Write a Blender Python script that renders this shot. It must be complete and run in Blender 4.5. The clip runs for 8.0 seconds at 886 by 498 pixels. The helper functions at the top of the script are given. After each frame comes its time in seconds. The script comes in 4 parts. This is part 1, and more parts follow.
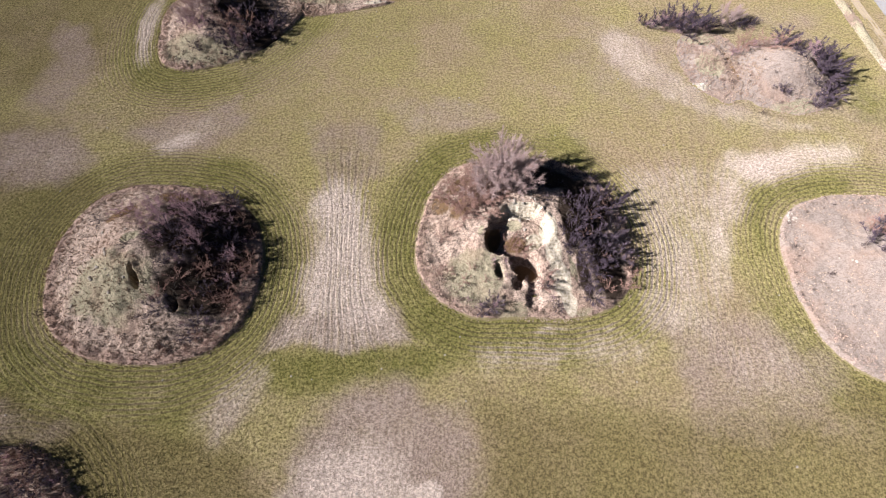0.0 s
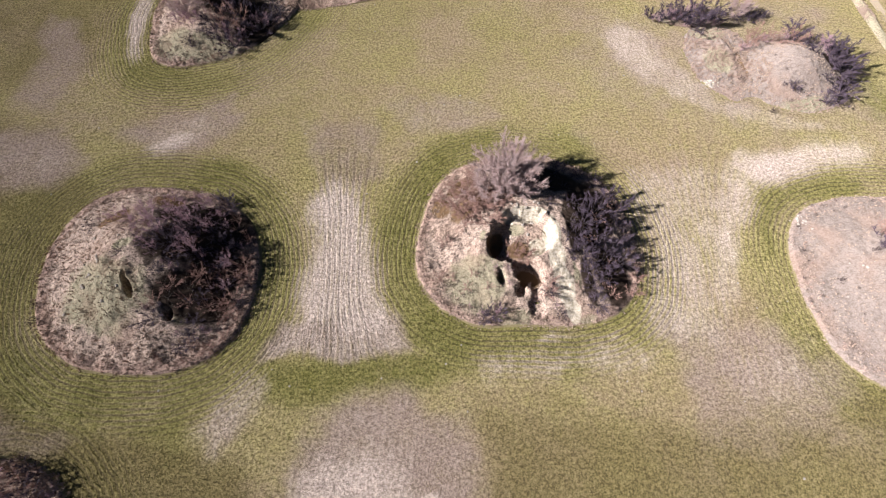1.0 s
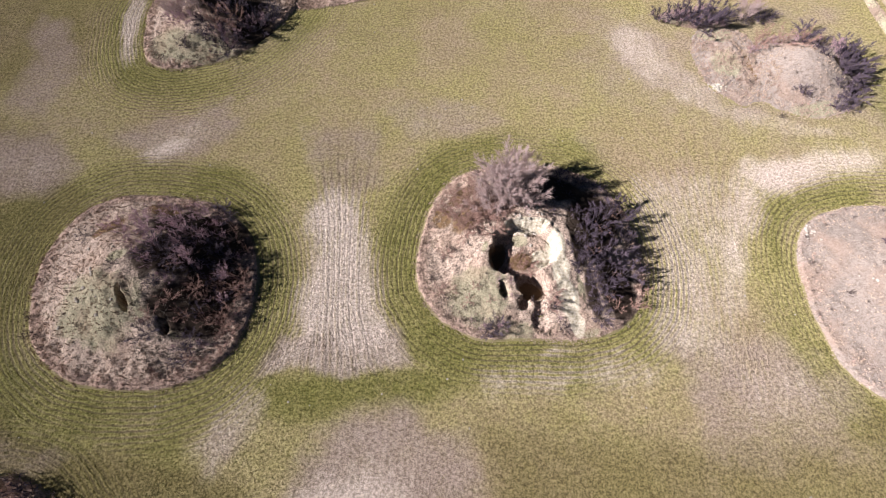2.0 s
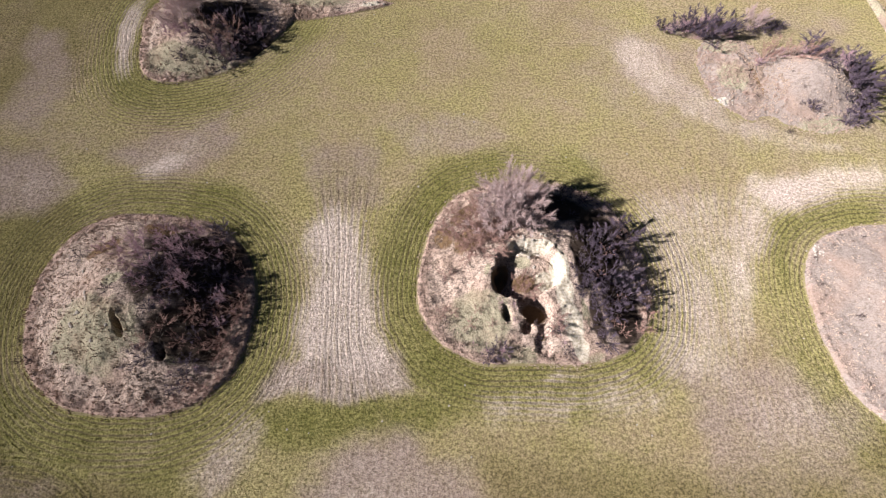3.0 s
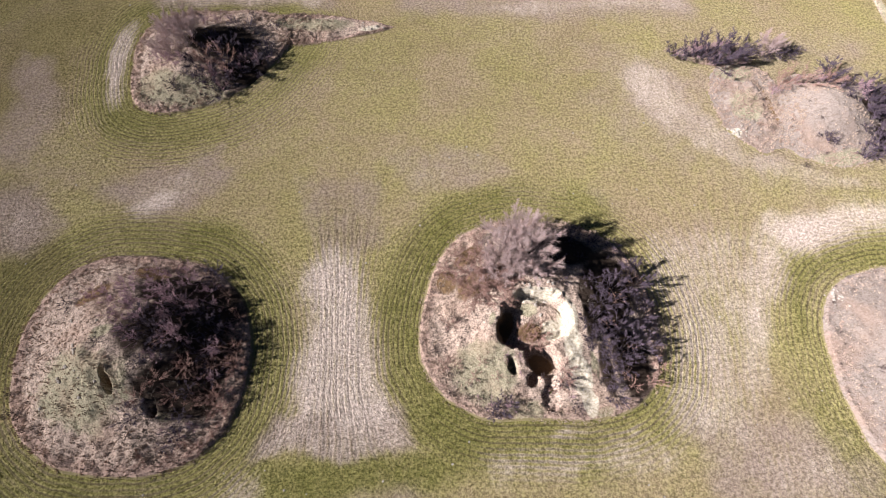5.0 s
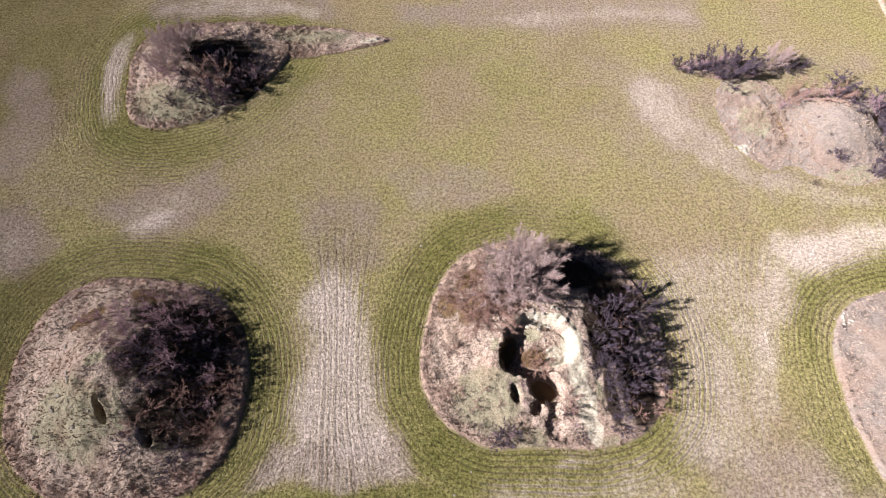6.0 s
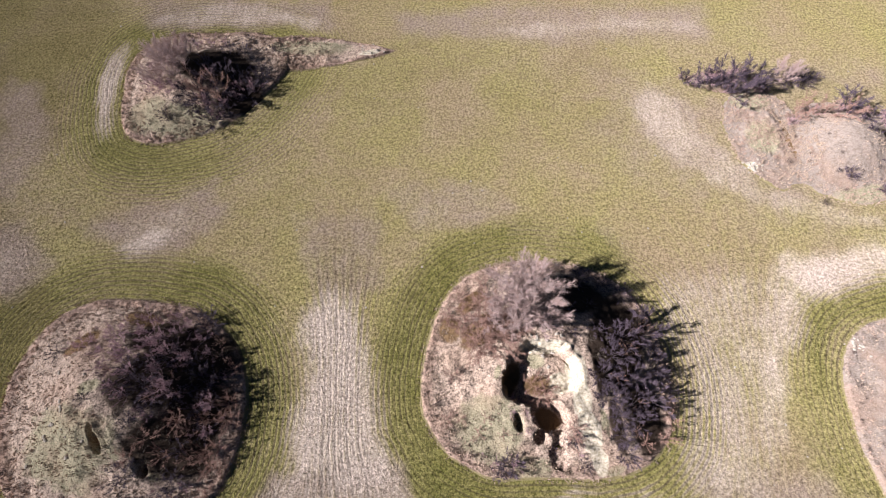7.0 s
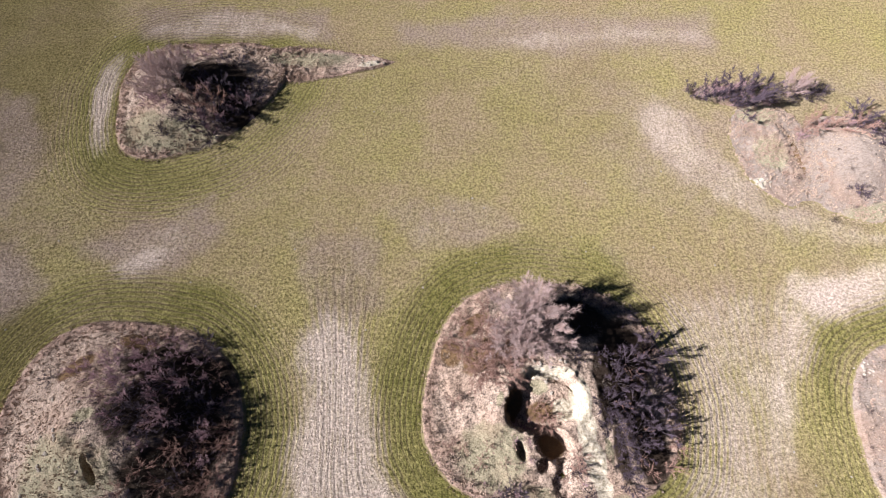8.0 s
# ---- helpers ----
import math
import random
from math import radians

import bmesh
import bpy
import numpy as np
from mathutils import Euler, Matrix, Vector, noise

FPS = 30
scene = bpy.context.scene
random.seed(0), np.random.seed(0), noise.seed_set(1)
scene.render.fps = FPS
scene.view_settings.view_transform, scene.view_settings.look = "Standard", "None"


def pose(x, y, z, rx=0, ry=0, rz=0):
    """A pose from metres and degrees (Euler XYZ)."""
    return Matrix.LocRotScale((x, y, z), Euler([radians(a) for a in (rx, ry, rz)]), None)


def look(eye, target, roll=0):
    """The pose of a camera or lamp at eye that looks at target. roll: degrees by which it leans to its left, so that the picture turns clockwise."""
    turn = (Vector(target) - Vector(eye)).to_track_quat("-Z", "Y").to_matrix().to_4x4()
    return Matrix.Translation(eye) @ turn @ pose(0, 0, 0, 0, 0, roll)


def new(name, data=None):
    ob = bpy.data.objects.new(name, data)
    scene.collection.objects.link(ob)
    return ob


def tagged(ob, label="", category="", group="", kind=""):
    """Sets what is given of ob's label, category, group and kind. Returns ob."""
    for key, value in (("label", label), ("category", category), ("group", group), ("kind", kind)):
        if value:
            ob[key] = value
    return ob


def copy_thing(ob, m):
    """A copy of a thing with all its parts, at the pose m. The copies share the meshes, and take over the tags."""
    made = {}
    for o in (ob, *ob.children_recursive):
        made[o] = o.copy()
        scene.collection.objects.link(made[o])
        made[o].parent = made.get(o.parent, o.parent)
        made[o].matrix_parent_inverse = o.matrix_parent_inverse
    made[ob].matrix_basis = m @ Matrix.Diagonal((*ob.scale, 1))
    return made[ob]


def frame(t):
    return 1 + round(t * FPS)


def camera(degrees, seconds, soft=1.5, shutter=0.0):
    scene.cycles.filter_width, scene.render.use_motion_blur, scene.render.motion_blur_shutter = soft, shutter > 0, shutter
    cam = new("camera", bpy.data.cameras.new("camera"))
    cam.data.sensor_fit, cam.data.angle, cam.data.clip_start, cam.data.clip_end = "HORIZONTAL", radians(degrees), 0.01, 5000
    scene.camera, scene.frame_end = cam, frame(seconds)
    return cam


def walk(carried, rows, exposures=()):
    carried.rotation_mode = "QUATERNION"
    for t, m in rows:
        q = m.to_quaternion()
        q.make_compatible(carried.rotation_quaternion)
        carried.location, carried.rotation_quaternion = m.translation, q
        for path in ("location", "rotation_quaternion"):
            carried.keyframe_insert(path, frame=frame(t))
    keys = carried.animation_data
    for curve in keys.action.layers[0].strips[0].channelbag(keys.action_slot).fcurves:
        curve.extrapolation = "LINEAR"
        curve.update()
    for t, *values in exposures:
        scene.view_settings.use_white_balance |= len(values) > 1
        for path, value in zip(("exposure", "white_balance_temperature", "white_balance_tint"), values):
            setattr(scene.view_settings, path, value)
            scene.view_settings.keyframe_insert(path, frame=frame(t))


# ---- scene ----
cam = camera(88.7, 8.0, soft=0.7)
PATH = [
    (0, (0.273, -0.517, 45.251), (0.256, 0.386, 43.466), -0.2),
    (0.5, (0.2, 0.595, 45.15), (0.184, 1.474, 43.353), -0.2),
    (1, (0.14, 1.647, 45.015), (0.124, 2.503, 43.208), -0.3),
    (1.5, (0.044, 2.743, 44.961), (0.029, 3.578, 43.144), -0.2),
    (3, (-0.208, 6.767, 45.231), (-0.224, 7.573, 43.401), -0.3),
    (3.5, (-0.294, 8.149, 45.307), (-0.31, 8.95, 43.474), -0.4),
    (4, (-0.352, 9.509, 45.406), (-0.37, 10.306, 43.571), -0.5),
    (4.5, (-0.419, 10.91, 45.483), (-0.438, 11.701, 43.646), -0.6),
    (6, (-0.585, 15.026, 45.617), (-0.608, 15.802, 43.774), -0.9),
    (6.5, (-0.691, 16.492, 45.666), (-0.715, 17.26, 43.819), -0.9),
    (7, (-0.781, 17.944, 45.718), (-0.805, 18.702, 43.867), -0.9),
    (7.5, (-0.845, 19.349, 45.754), (-0.869, 20.097, 43.899), -1.0),
    (8, (-0.902, 20.767, 45.794), (-0.928, 21.505, 43.936), -1.1),
]
walk(cam, [(t, look(eye, target, roll)) for t, eye, target, roll in PATH])

# ---- light ----
SUN_FROM = Vector((-0.978, -0.208, 0.0)).normalized()
SUN_UP = radians(32.0)
world = bpy.data.worlds.new("world")
scene.world = world
world.use_nodes = True
wt = world.node_tree
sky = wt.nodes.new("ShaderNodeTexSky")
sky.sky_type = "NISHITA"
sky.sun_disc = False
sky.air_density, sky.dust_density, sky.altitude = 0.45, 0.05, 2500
sky.sun_elevation = SUN_UP
sky.sun_rotation = math.atan2(SUN_FROM.x, SUN_FROM.y)
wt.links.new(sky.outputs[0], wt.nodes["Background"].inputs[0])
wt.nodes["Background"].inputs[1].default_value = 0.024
lamp = bpy.data.lights.new("sun", "SUN")
lamp.energy = 5.0
lamp.angle = radians(0.5)
lamp.color = (1.0, 0.93, 0.92)
sun = new("sun", lamp)
toward = SUN_FROM * math.cos(SUN_UP) + Vector((0, 0, math.sin(SUN_UP)))
sun.matrix_world = look(toward * 200, (0, 0, 0))
scene.view_settings.exposure = 1.44


# ---- materials ----
class Nodes:
    """A small helper to write node materials in one line a node."""

    def __init__(self, name, rough=1.0, spec=0.1):
        self.mat = bpy.data.materials.new(name)
        self.mat.use_nodes = True
        self.tree = self.mat.node_tree
        self.bsdf = self.tree.nodes["Principled BSDF"]
        self.bsdf.inputs["Roughness"].default_value = rough
        self.bsdf.inputs["Specular IOR Level"].default_value = spec
        self.bsdf.inputs["Diffuse Roughness"].default_value = 1.0
        self.pos = self.node("ShaderNodeNewGeometry").outputs["Position"]

    def node(self, kind, **props):
        n = self.tree.nodes.new(kind)
        for key, value in props.items():
            setattr(n, key, value)
        return n

    def put(self, socket, value):
        if isinstance(value, bpy.types.NodeSocket):
            self.tree.links.new(value, socket)
        elif isinstance(value, (tuple, list)) and len(value) == 3 and socket.type == "RGBA":
            socket.default_value = (*value, 1)
        else:
            socket.default_value = value

    def noise(self, scale, detail=4.0, rough=0.6, vec=None, warp=0.0):
        n = self.node("ShaderNodeTexNoise")
        self.put(n.inputs["Vector"], vec or self.pos)
        n.inputs["Scale"].default_value = scale
        n.inputs["Detail"].default_value = detail
        n.inputs["Roughness"].default_value = rough
        n.inputs["Distortion"].default_value = warp
        return n.outputs["Fac"]

    def math(self, op, a, b=0.0, clamp=False):
        n = self.node("ShaderNodeMath", operation=op, use_clamp=clamp)
        self.put(n.inputs[0], a)
        self.put(n.inputs[1], b)
        return n.outputs[0]

    def band(self, value, lo, hi, a=0.0, b=1.0):
        n = self.node("ShaderNodeMapRange")
        n.interpolation_type = "SMOOTHSTEP"
        for k, v in zip(("Value", "From Min", "From Max", "To Min", "To Max"), (value, lo, hi, a, b)):
            self.put(n.inputs[k], v)
        return n.outputs[0]

    def mix(self, fac, a, b, blend="MIX"):
        n = self.node("ShaderNodeMix", data_type="RGBA", blend_type=blend)
        self.put(n.inputs[0], fac)
        self.put(n.inputs[6], a)
        self.put(n.inputs[7], b)
        return n.outputs[2]

    def attr(self, name):
        return self.node("ShaderNodeAttribute", attribute_name=name).outputs["Fac"]

    def random(self):
        return self.node("ShaderNodeObjectInfo").outputs["Random"]

    def island(self):
        return self.node("ShaderNodeNewGeometry").outputs["Random Per Island"]

    def bump(self, height, strength, distance):
        n = self.node("ShaderNodeBump")
        n.inputs["Strength"].default_value = strength
        n.inputs["Distance"].default_value = distance
        self.put(n.inputs["Height"], height)
        self.put(self.bsdf.inputs["Normal"], n.outputs[0])

    def done(self, colour):
        self.put(self.bsdf.inputs["Base Color"], colour)
        return self.mat


ROW = 0.52


def field_material(name, relief):
    """Loam with winter wheat in drill rows; relief: whether the rows and clods are raised."""
    m = Nodes(name, 1.0, 0.03)
    grit = m.noise(5.0, 6, 0.8)
    coarse = m.math("ADD", m.math("MULTIPLY", m.noise(3.0, 4, 0.8), 0.42), m.math("MULTIPLY", m.noise(1.5, 5, 0.7), 0.1))
    fine = m.band(m.math("ADD", m.math("MULTIPLY", grit, 0.48), coarse), 0.39, 0.61)
    mid = m.noise(0.9, 5, 0.65)
    wide = m.noise(0.10, 4, 0.55, warp=0.6)
    tint = m.noise(0.045, 3, 0.5)
    phase = m.math("DIVIDE", m.attr("phase"), ROW)
    lane = m.node("ShaderNodeTexWhiteNoise", noise_dimensions="1D")
    m.put(lane.inputs["W"], m.math("FLOOR", phase))
    amp = m.math("MULTIPLY", m.attr("rows"), m.band(lane.outputs["Value"], 0.0, 1.0, 0.7, 1.1))
    wave = m.math("SINE", m.math("MULTIPLY", phase, 2 * math.pi))
    wave = m.math("MULTIPLY", m.math("MULTIPLY", wave, amp), m.band(mid, 0.3, 0.62, 0.5, 1.0))
    soil = m.mix(fine, (0.165, 0.124, 0.08), (0.48, 0.38, 0.265))
    crop = m.mix(fine, (0.112, 0.102, 0.037), (0.485, 0.435, 0.195))
    cover = m.band(m.math("ADD", wide, m.math("MULTIPLY", mid, 0.45)), 0.46, 0.92, 0.1, 0.88)
    cover = m.math("ADD", cover, m.math("MULTIPLY", wave, 0.5))
    cover = m.math("ADD", cover, m.math("MULTIPLY", m.attr("lush"), 0.55), clamp=True)
    # shade of the troughs between rows, as a colour mask
    furrow_shade = m.band(m.math("ADD", wave, m.math("MULTIPLY", m.math("SUBTRACT", fine, 0.5), 0.25)), -0.85, 0.05, 0.3, 1.0)
    colour = m.mix(cover, m.mix(m.band(tint, 0.4, 0.6), soil, m.mix(fine, (0.175, 0.13, 0.097), (0.51, 0.405, 0.315))), crop)
    mottle = m.band(m.noise(0.3, 6, 0.7, warp=0.8), 0.42, 0.66, 0.0, 0.4)
    colour = m.mix(mottle, colour, m.mix(fine, (0.12, 0.10, 0.045), (0.42, 0.34, 0.19)))
    lush = m.mix(fine, (0.05, 0.054, 0.012), (0.215, 0.212, 0.064))
    colour = m.mix(m.math("MULTIPLY", m.attr("lush"), m.band(mid, 0.25, 0.75, 0.55, 1.0), clamp=True), colour, lush)
    dark_ground = m.math("ADD", m.attr("dark_ground"), m.math("MULTIPLY", m.math("SUBTRACT", m.noise(0.2, 5, 0.65), 0.5), 0.8))
    dark_ground = m.math("MULTIPLY", m.band(dark_ground, 0.1, 0.9), m.band(m.attr("dark_ground"), 0.0, 0.3))
    colour = m.mix(m.math("MULTIPLY", dark_ground, 0.8), colour, m.mix(fine, (0.062, 0.052, 0.021), (0.25, 0.206, 0.092)))
    loam = m.math("ADD", m.attr("brown"), m.math("MULTIPLY", m.math("SUBTRACT", m.noise(0.35, 5, 0.65), 0.5), 0.9))
    loam = m.math("MULTIPLY", m.band(loam, 0.1, 0.9), m.band(m.attr("brown"), 0.0, 0.3))
    colour = m.mix(m.math("MULTIPLY", loam, 0.85), colour, m.mix(fine, (0.17, 0.128, 0.112), (0.455, 0.365, 0.33)))
    pale = m.mix(fine, (0.29, 0.24, 0.207), (0.78, 0.675, 0.61))
    comb = m.node("ShaderNodeMapping")
    m.put(comb.inputs["Vector"], m.pos)
    comb.inputs["Scale"].default_value = (1.0, 0.22, 1.0)
    combed = m.noise(1.3, 4, 0.65, vec=comb.outputs[0])
    bare = m.math("ADD", m.attr("bare"), m.math("MULTIPLY", m.math("SUBTRACT", m.noise(0.3, 5, 0.65), 0.5), 0.7))
    bare = m.math("ADD", bare, m.math("MULTIPLY", m.math("SUBTRACT", combed, 0.5), 0.8))
    bare = m.math("SUBTRACT", bare, m.math("MULTIPLY", wave, 0.3))
    bare = m.math("MULTIPLY", m.band(bare, 0.05, 1.1), m.band(m.attr("bare"), 0.0, 0.3))
    colour = m.mix(bare, colour, pale)
    # troughs are painted darker to stand for the shade in them
    colour = m.mix(furrow_shade, m.mix(0.75, colour, (0.06, 0.047, 0.03)), colour)
    if relief:
        m.bump(m.math("ADD", m.math("MULTIPLY", wave, 0.05), m.math("MULTIPLY", m.band(grit, 0.3, 0.7), 0.16)), 0.9, 1.0)
    else:
        colour = m.mix(m.band(m.island(), 0.0, 1.0, 0.0, 0.55), colour, m.mix(bare, (0.25, 0.225, 0.095), (0.55, 0.46, 0.40)))
    return m.done(colour)


def mound_material(name, dry, dark, moss):
    m = Nodes(name, 1.0, 0.05)
    fine = m.noise(7.0, 6, 0.75)
    mid = m.noise(1.1, 5, 0.65)
    wide = m.noise(0.25, 3, 0.5)
    coarse = m.noise(2.6, 5, 0.75)
    colour = m.mix(m.band(m.math("ADD", m.math("MULTIPLY", fine, 0.6), m.math("MULTIPLY", coarse, 0.4)), 0.405, 0.57), dark, dry)
    hem = m.math("ADD", m.attr("hem"), m.math("MULTIPLY", m.math("SUBTRACT", mid, 0.5), 0.9))
    colour = m.mix(m.band(hem, 0.35, 0.8, 0.0, 0.8), colour, m.mix(m.band(coarse, 0.38, 0.6), (0.105, 0.07, 0.058), (0.40, 0.29, 0.245)))
    colour = m.mix(m.band(m.math("ADD", m.attr("moss"), m.math("MULTIPLY", m.math("SUBTRACT", mid, 0.5), 1.2)), 0.3, 0.85, 0.0, 0.8), colour, m.mix(m.band(fine, 0.32, 0.66), moss, (0.37, 0.35, 0.25)))
    colour = m.mix(m.band(wide, 0.45, 0.7, 0.0, 0.35), colour, (0.30, 0.2, 0.15))
    chalk = m.mix(m.band(m.noise(3.0, 5, 0.7), 0.3, 0.7), (0.29, 0.255, 0.19), (0.60, 0.55, 0.47))
    colour = m.mix(m.band(m.math("ADD", m.attr("chalk"), m.math("MULTIPLY", m.math("SUBTRACT", mid, 0.5), 0.4)), 0.12, 0.4), colour, chalk)
    # bare soil, toned darker so that dug holes look shaded too
    colour = m.mix(m.band(m.math("ADD", m.attr("earth"), m.math("MULTIPLY", m.math("SUBTRACT", mid, 0.5), 0.8)), 0.3, 0.7), colour, m.mix(fine, (0.08, 0.052, 0.03), (0.25, 0.165, 0.095)))
    rim = m.math("ADD", m.attr("rim"), m.math("MULTIPLY", m.math("SUBTRACT", mid, 0.5), 1.1))
    colour = m.mix(m.band(rim, 0.3, 0.75), colour, m.mix(fine, (0.12, 0.108, 0.05), (0.29, 0.25, 0.14)))
    # leaf litter under the scrub, with its shade put into a near-black colour
    shaded_litter = m.math("ADD", m.attr("shaded_litter"), m.math("MULTIPLY", m.math("SUBTRACT", mid, 0.5), 0.5))
    colour = m.mix(m.band(shaded_litter, 0.25, 0.75), colour, m.mix(fine, (0.014, 0.011, 0.009), (0.06, 0.043, 0.034)))
    m.bump(m.math("ADD", m.math("MULTIPLY", fine, 0.12), m.math("ADD", m.math("MULTIPLY", mid, 0.25), m.math("MULTIPLY", coarse, 0.16))), 0.9, 1.0)
    return m.done(colour)


def twig_material(name, a, b, c):
    m = Nodes(name, 0.85, 0.2)
    tone = m.mix(m.random(), a, b)
    tone = m.mix(m.band(m.noise(1.7, 3), 0.35, 0.7), tone, c)
    tone = m.mix(m.band(m.island(), 0.0, 1.0, 0.0, 0.5), tone, b)
    return m.done(tone)


def blade_material(name, a, b, c):
    m = Nodes(name, 0.95, 0.1)
    tone = m.mix(m.island(), a, b)
    tone = m.mix(m.band(m.noise(0.5, 3), 0.4, 0.65), tone, c)
    return m.done(tone)


def stone_material(name, a, b):
    m = Nodes(name, 0.9, 0.2)
    tone = m.mix(m.band(m.noise(6.0, 5, 0.7), 0.3, 0.7), a, b)
    m.bump(m.noise(14.0, 5), 0.5, 0.05)
    return m.done(tone)


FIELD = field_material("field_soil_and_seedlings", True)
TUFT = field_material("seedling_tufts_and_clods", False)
DRY = mound_material("dry_grass_turf", (0.51, 0.41, 0.345), (0.118, 0.09, 0.076), (0.125, 0.122, 0.072))
PALE = mound_material("bleached_grass_turf", (0.275, 0.235, 0.213), (0.17, 0.14, 0.124), (0.15, 0.148, 0.085))
BARK = twig_material("grey_brown_bark", (0.059, 0.046, 0.050), (0.098, 0.081, 0.087), (0.038, 0.028, 0.029))
TWIG = twig_material("grey_violet_twigs", (0.05, 0.037, 0.054), (0.125, 0.095, 0.128), (0.022, 0.016, 0.022))
RUST = twig_material("red_brown_twigs", (0.25, 0.145, 0.12), (0.36, 0.235, 0.20), (0.15, 0.085, 0.07))
BRUSH = twig_material("dark_brown_brush", (0.056, 0.037, 0.037), (0.104, 0.072, 0.072), (0.029, 0.020, 0.021))
DEAD = blade_material("withered_brown_blades", (0.42, 0.31, 0.255), (0.23, 0.165, 0.14), (0.31, 0.22, 0.185))
PLUM = twig_material("plum_coloured_twigs", (0.304, 0.198, 0.229), (0.456, 0.320, 0.360), (0.192, 0.117, 0.137))
HAZE = twig_material("pale_pinkish_twigs", (0.352, 0.268, 0.264), (0.458, 0.370, 0.365), (0.299, 0.198, 0.180))
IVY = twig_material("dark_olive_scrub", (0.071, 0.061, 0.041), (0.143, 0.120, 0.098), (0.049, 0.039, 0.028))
STRAW = blade_material("straw_blades", (0.47, 0.375, 0.305), (0.25, 0.19, 0.155), (0.35, 0.27, 0.215))
CHALK = stone_material("chalk_stone", (0.22, 0.195, 0.17), (0.42, 0.39, 0.355))
DIRT = stone_material("packed_dirt", (0.19, 0.158, 0.115), (0.27, 0.225, 0.17))
ASPHALT = stone_material("worn_asphalt", (0.16, 0.16, 0.17), (0.22, 0.22, 0.23))


# ---- mesh helpers ----
def mesh_from(name, verts, faces, mat, smooth=True):
    """A mesh from rows of vertices and of faces with one number of corners."""
    verts, faces = np.asarray(verts, np.float32), np.asarray(faces, np.int32)
    me = bpy.data.meshes.new(name)
    me.vertices.add(len(verts))
    me.vertices.foreach_set("co", verts.ravel())
    n, k = faces.shape
    me.loops.add(n * k)
    me.loops.foreach_set("vertex_index", faces.ravel())
    me.polygons.add(n)
    me.polygons.foreach_set("loop_start", np.arange(0, n * k, k, dtype=np.int32))
    me.polygons.foreach_set("use_smooth", np.full(n, smooth))
    me.materials.append(mat)
    me.update(calc_edges=True)
    return me


def add_attr(me, name, values):
    a = me.attributes.new(name, "FLOAT", "POINT")
    a.data.foreach_set("value", np.asarray(values, np.float32))


def grid_faces(rows, cols, wrap=False):
    i, j = np.meshgrid(np.arange(rows - 1), np.arange(cols if wrap else cols - 1), indexing="ij")
    k = (j + 1) % cols
    return np.stack([i * cols + j, i * cols + k, (i + 1) * cols + k, (i + 1) * cols + j], -1).reshape(-1, 4)


def step(a, b, x):
    t = np.clip((np.asarray(x, float) - a) / (b - a), 0, 1)
    return t * t * (3 - 2 * t)


LATTICE = np.random.RandomState(11).rand(256, 256)


def rough(x, y, scale, octaves=3, shift=0.0):
    """Smooth value noise over the plan, about -0.5 to 0.5."""
    total, gain, norm = 0.0, 1.0, 0.0
    for _ in range(octaves):
        u, v = np.asarray(x) * scale + 37.2 + shift, np.asarray(y) * scale + 91.7 - shift
        iu, iv = np.floor(u).astype(int), np.floor(v).astype(int)
        fu, fv = u - iu, v - iv
        fu, fv = fu * fu * (3 - 2 * fu), fv * fv * (3 - 2 * fv)
        a, b = LATTICE[iu % 256, iv % 256], LATTICE[(iu + 1) % 256, iv % 256]
        c, d = LATTICE[iu % 256, (iv + 1) % 256], LATTICE[(iu + 1) % 256, (iv + 1) % 256]
        total = total + gain * ((a * (1 - fu) + b * fu) * (1 - fv) + (c * (1 - fu) + d * fu) * fv - 0.5)
        norm += gain
        gain, scale = gain * 0.5, scale * 2.03
    return total / norm * 1.4


def part(name, me, parent, label="", kind=""):
    ob = new(name, me)
    ob.parent = parent
    return tagged(ob, label, kind=kind)


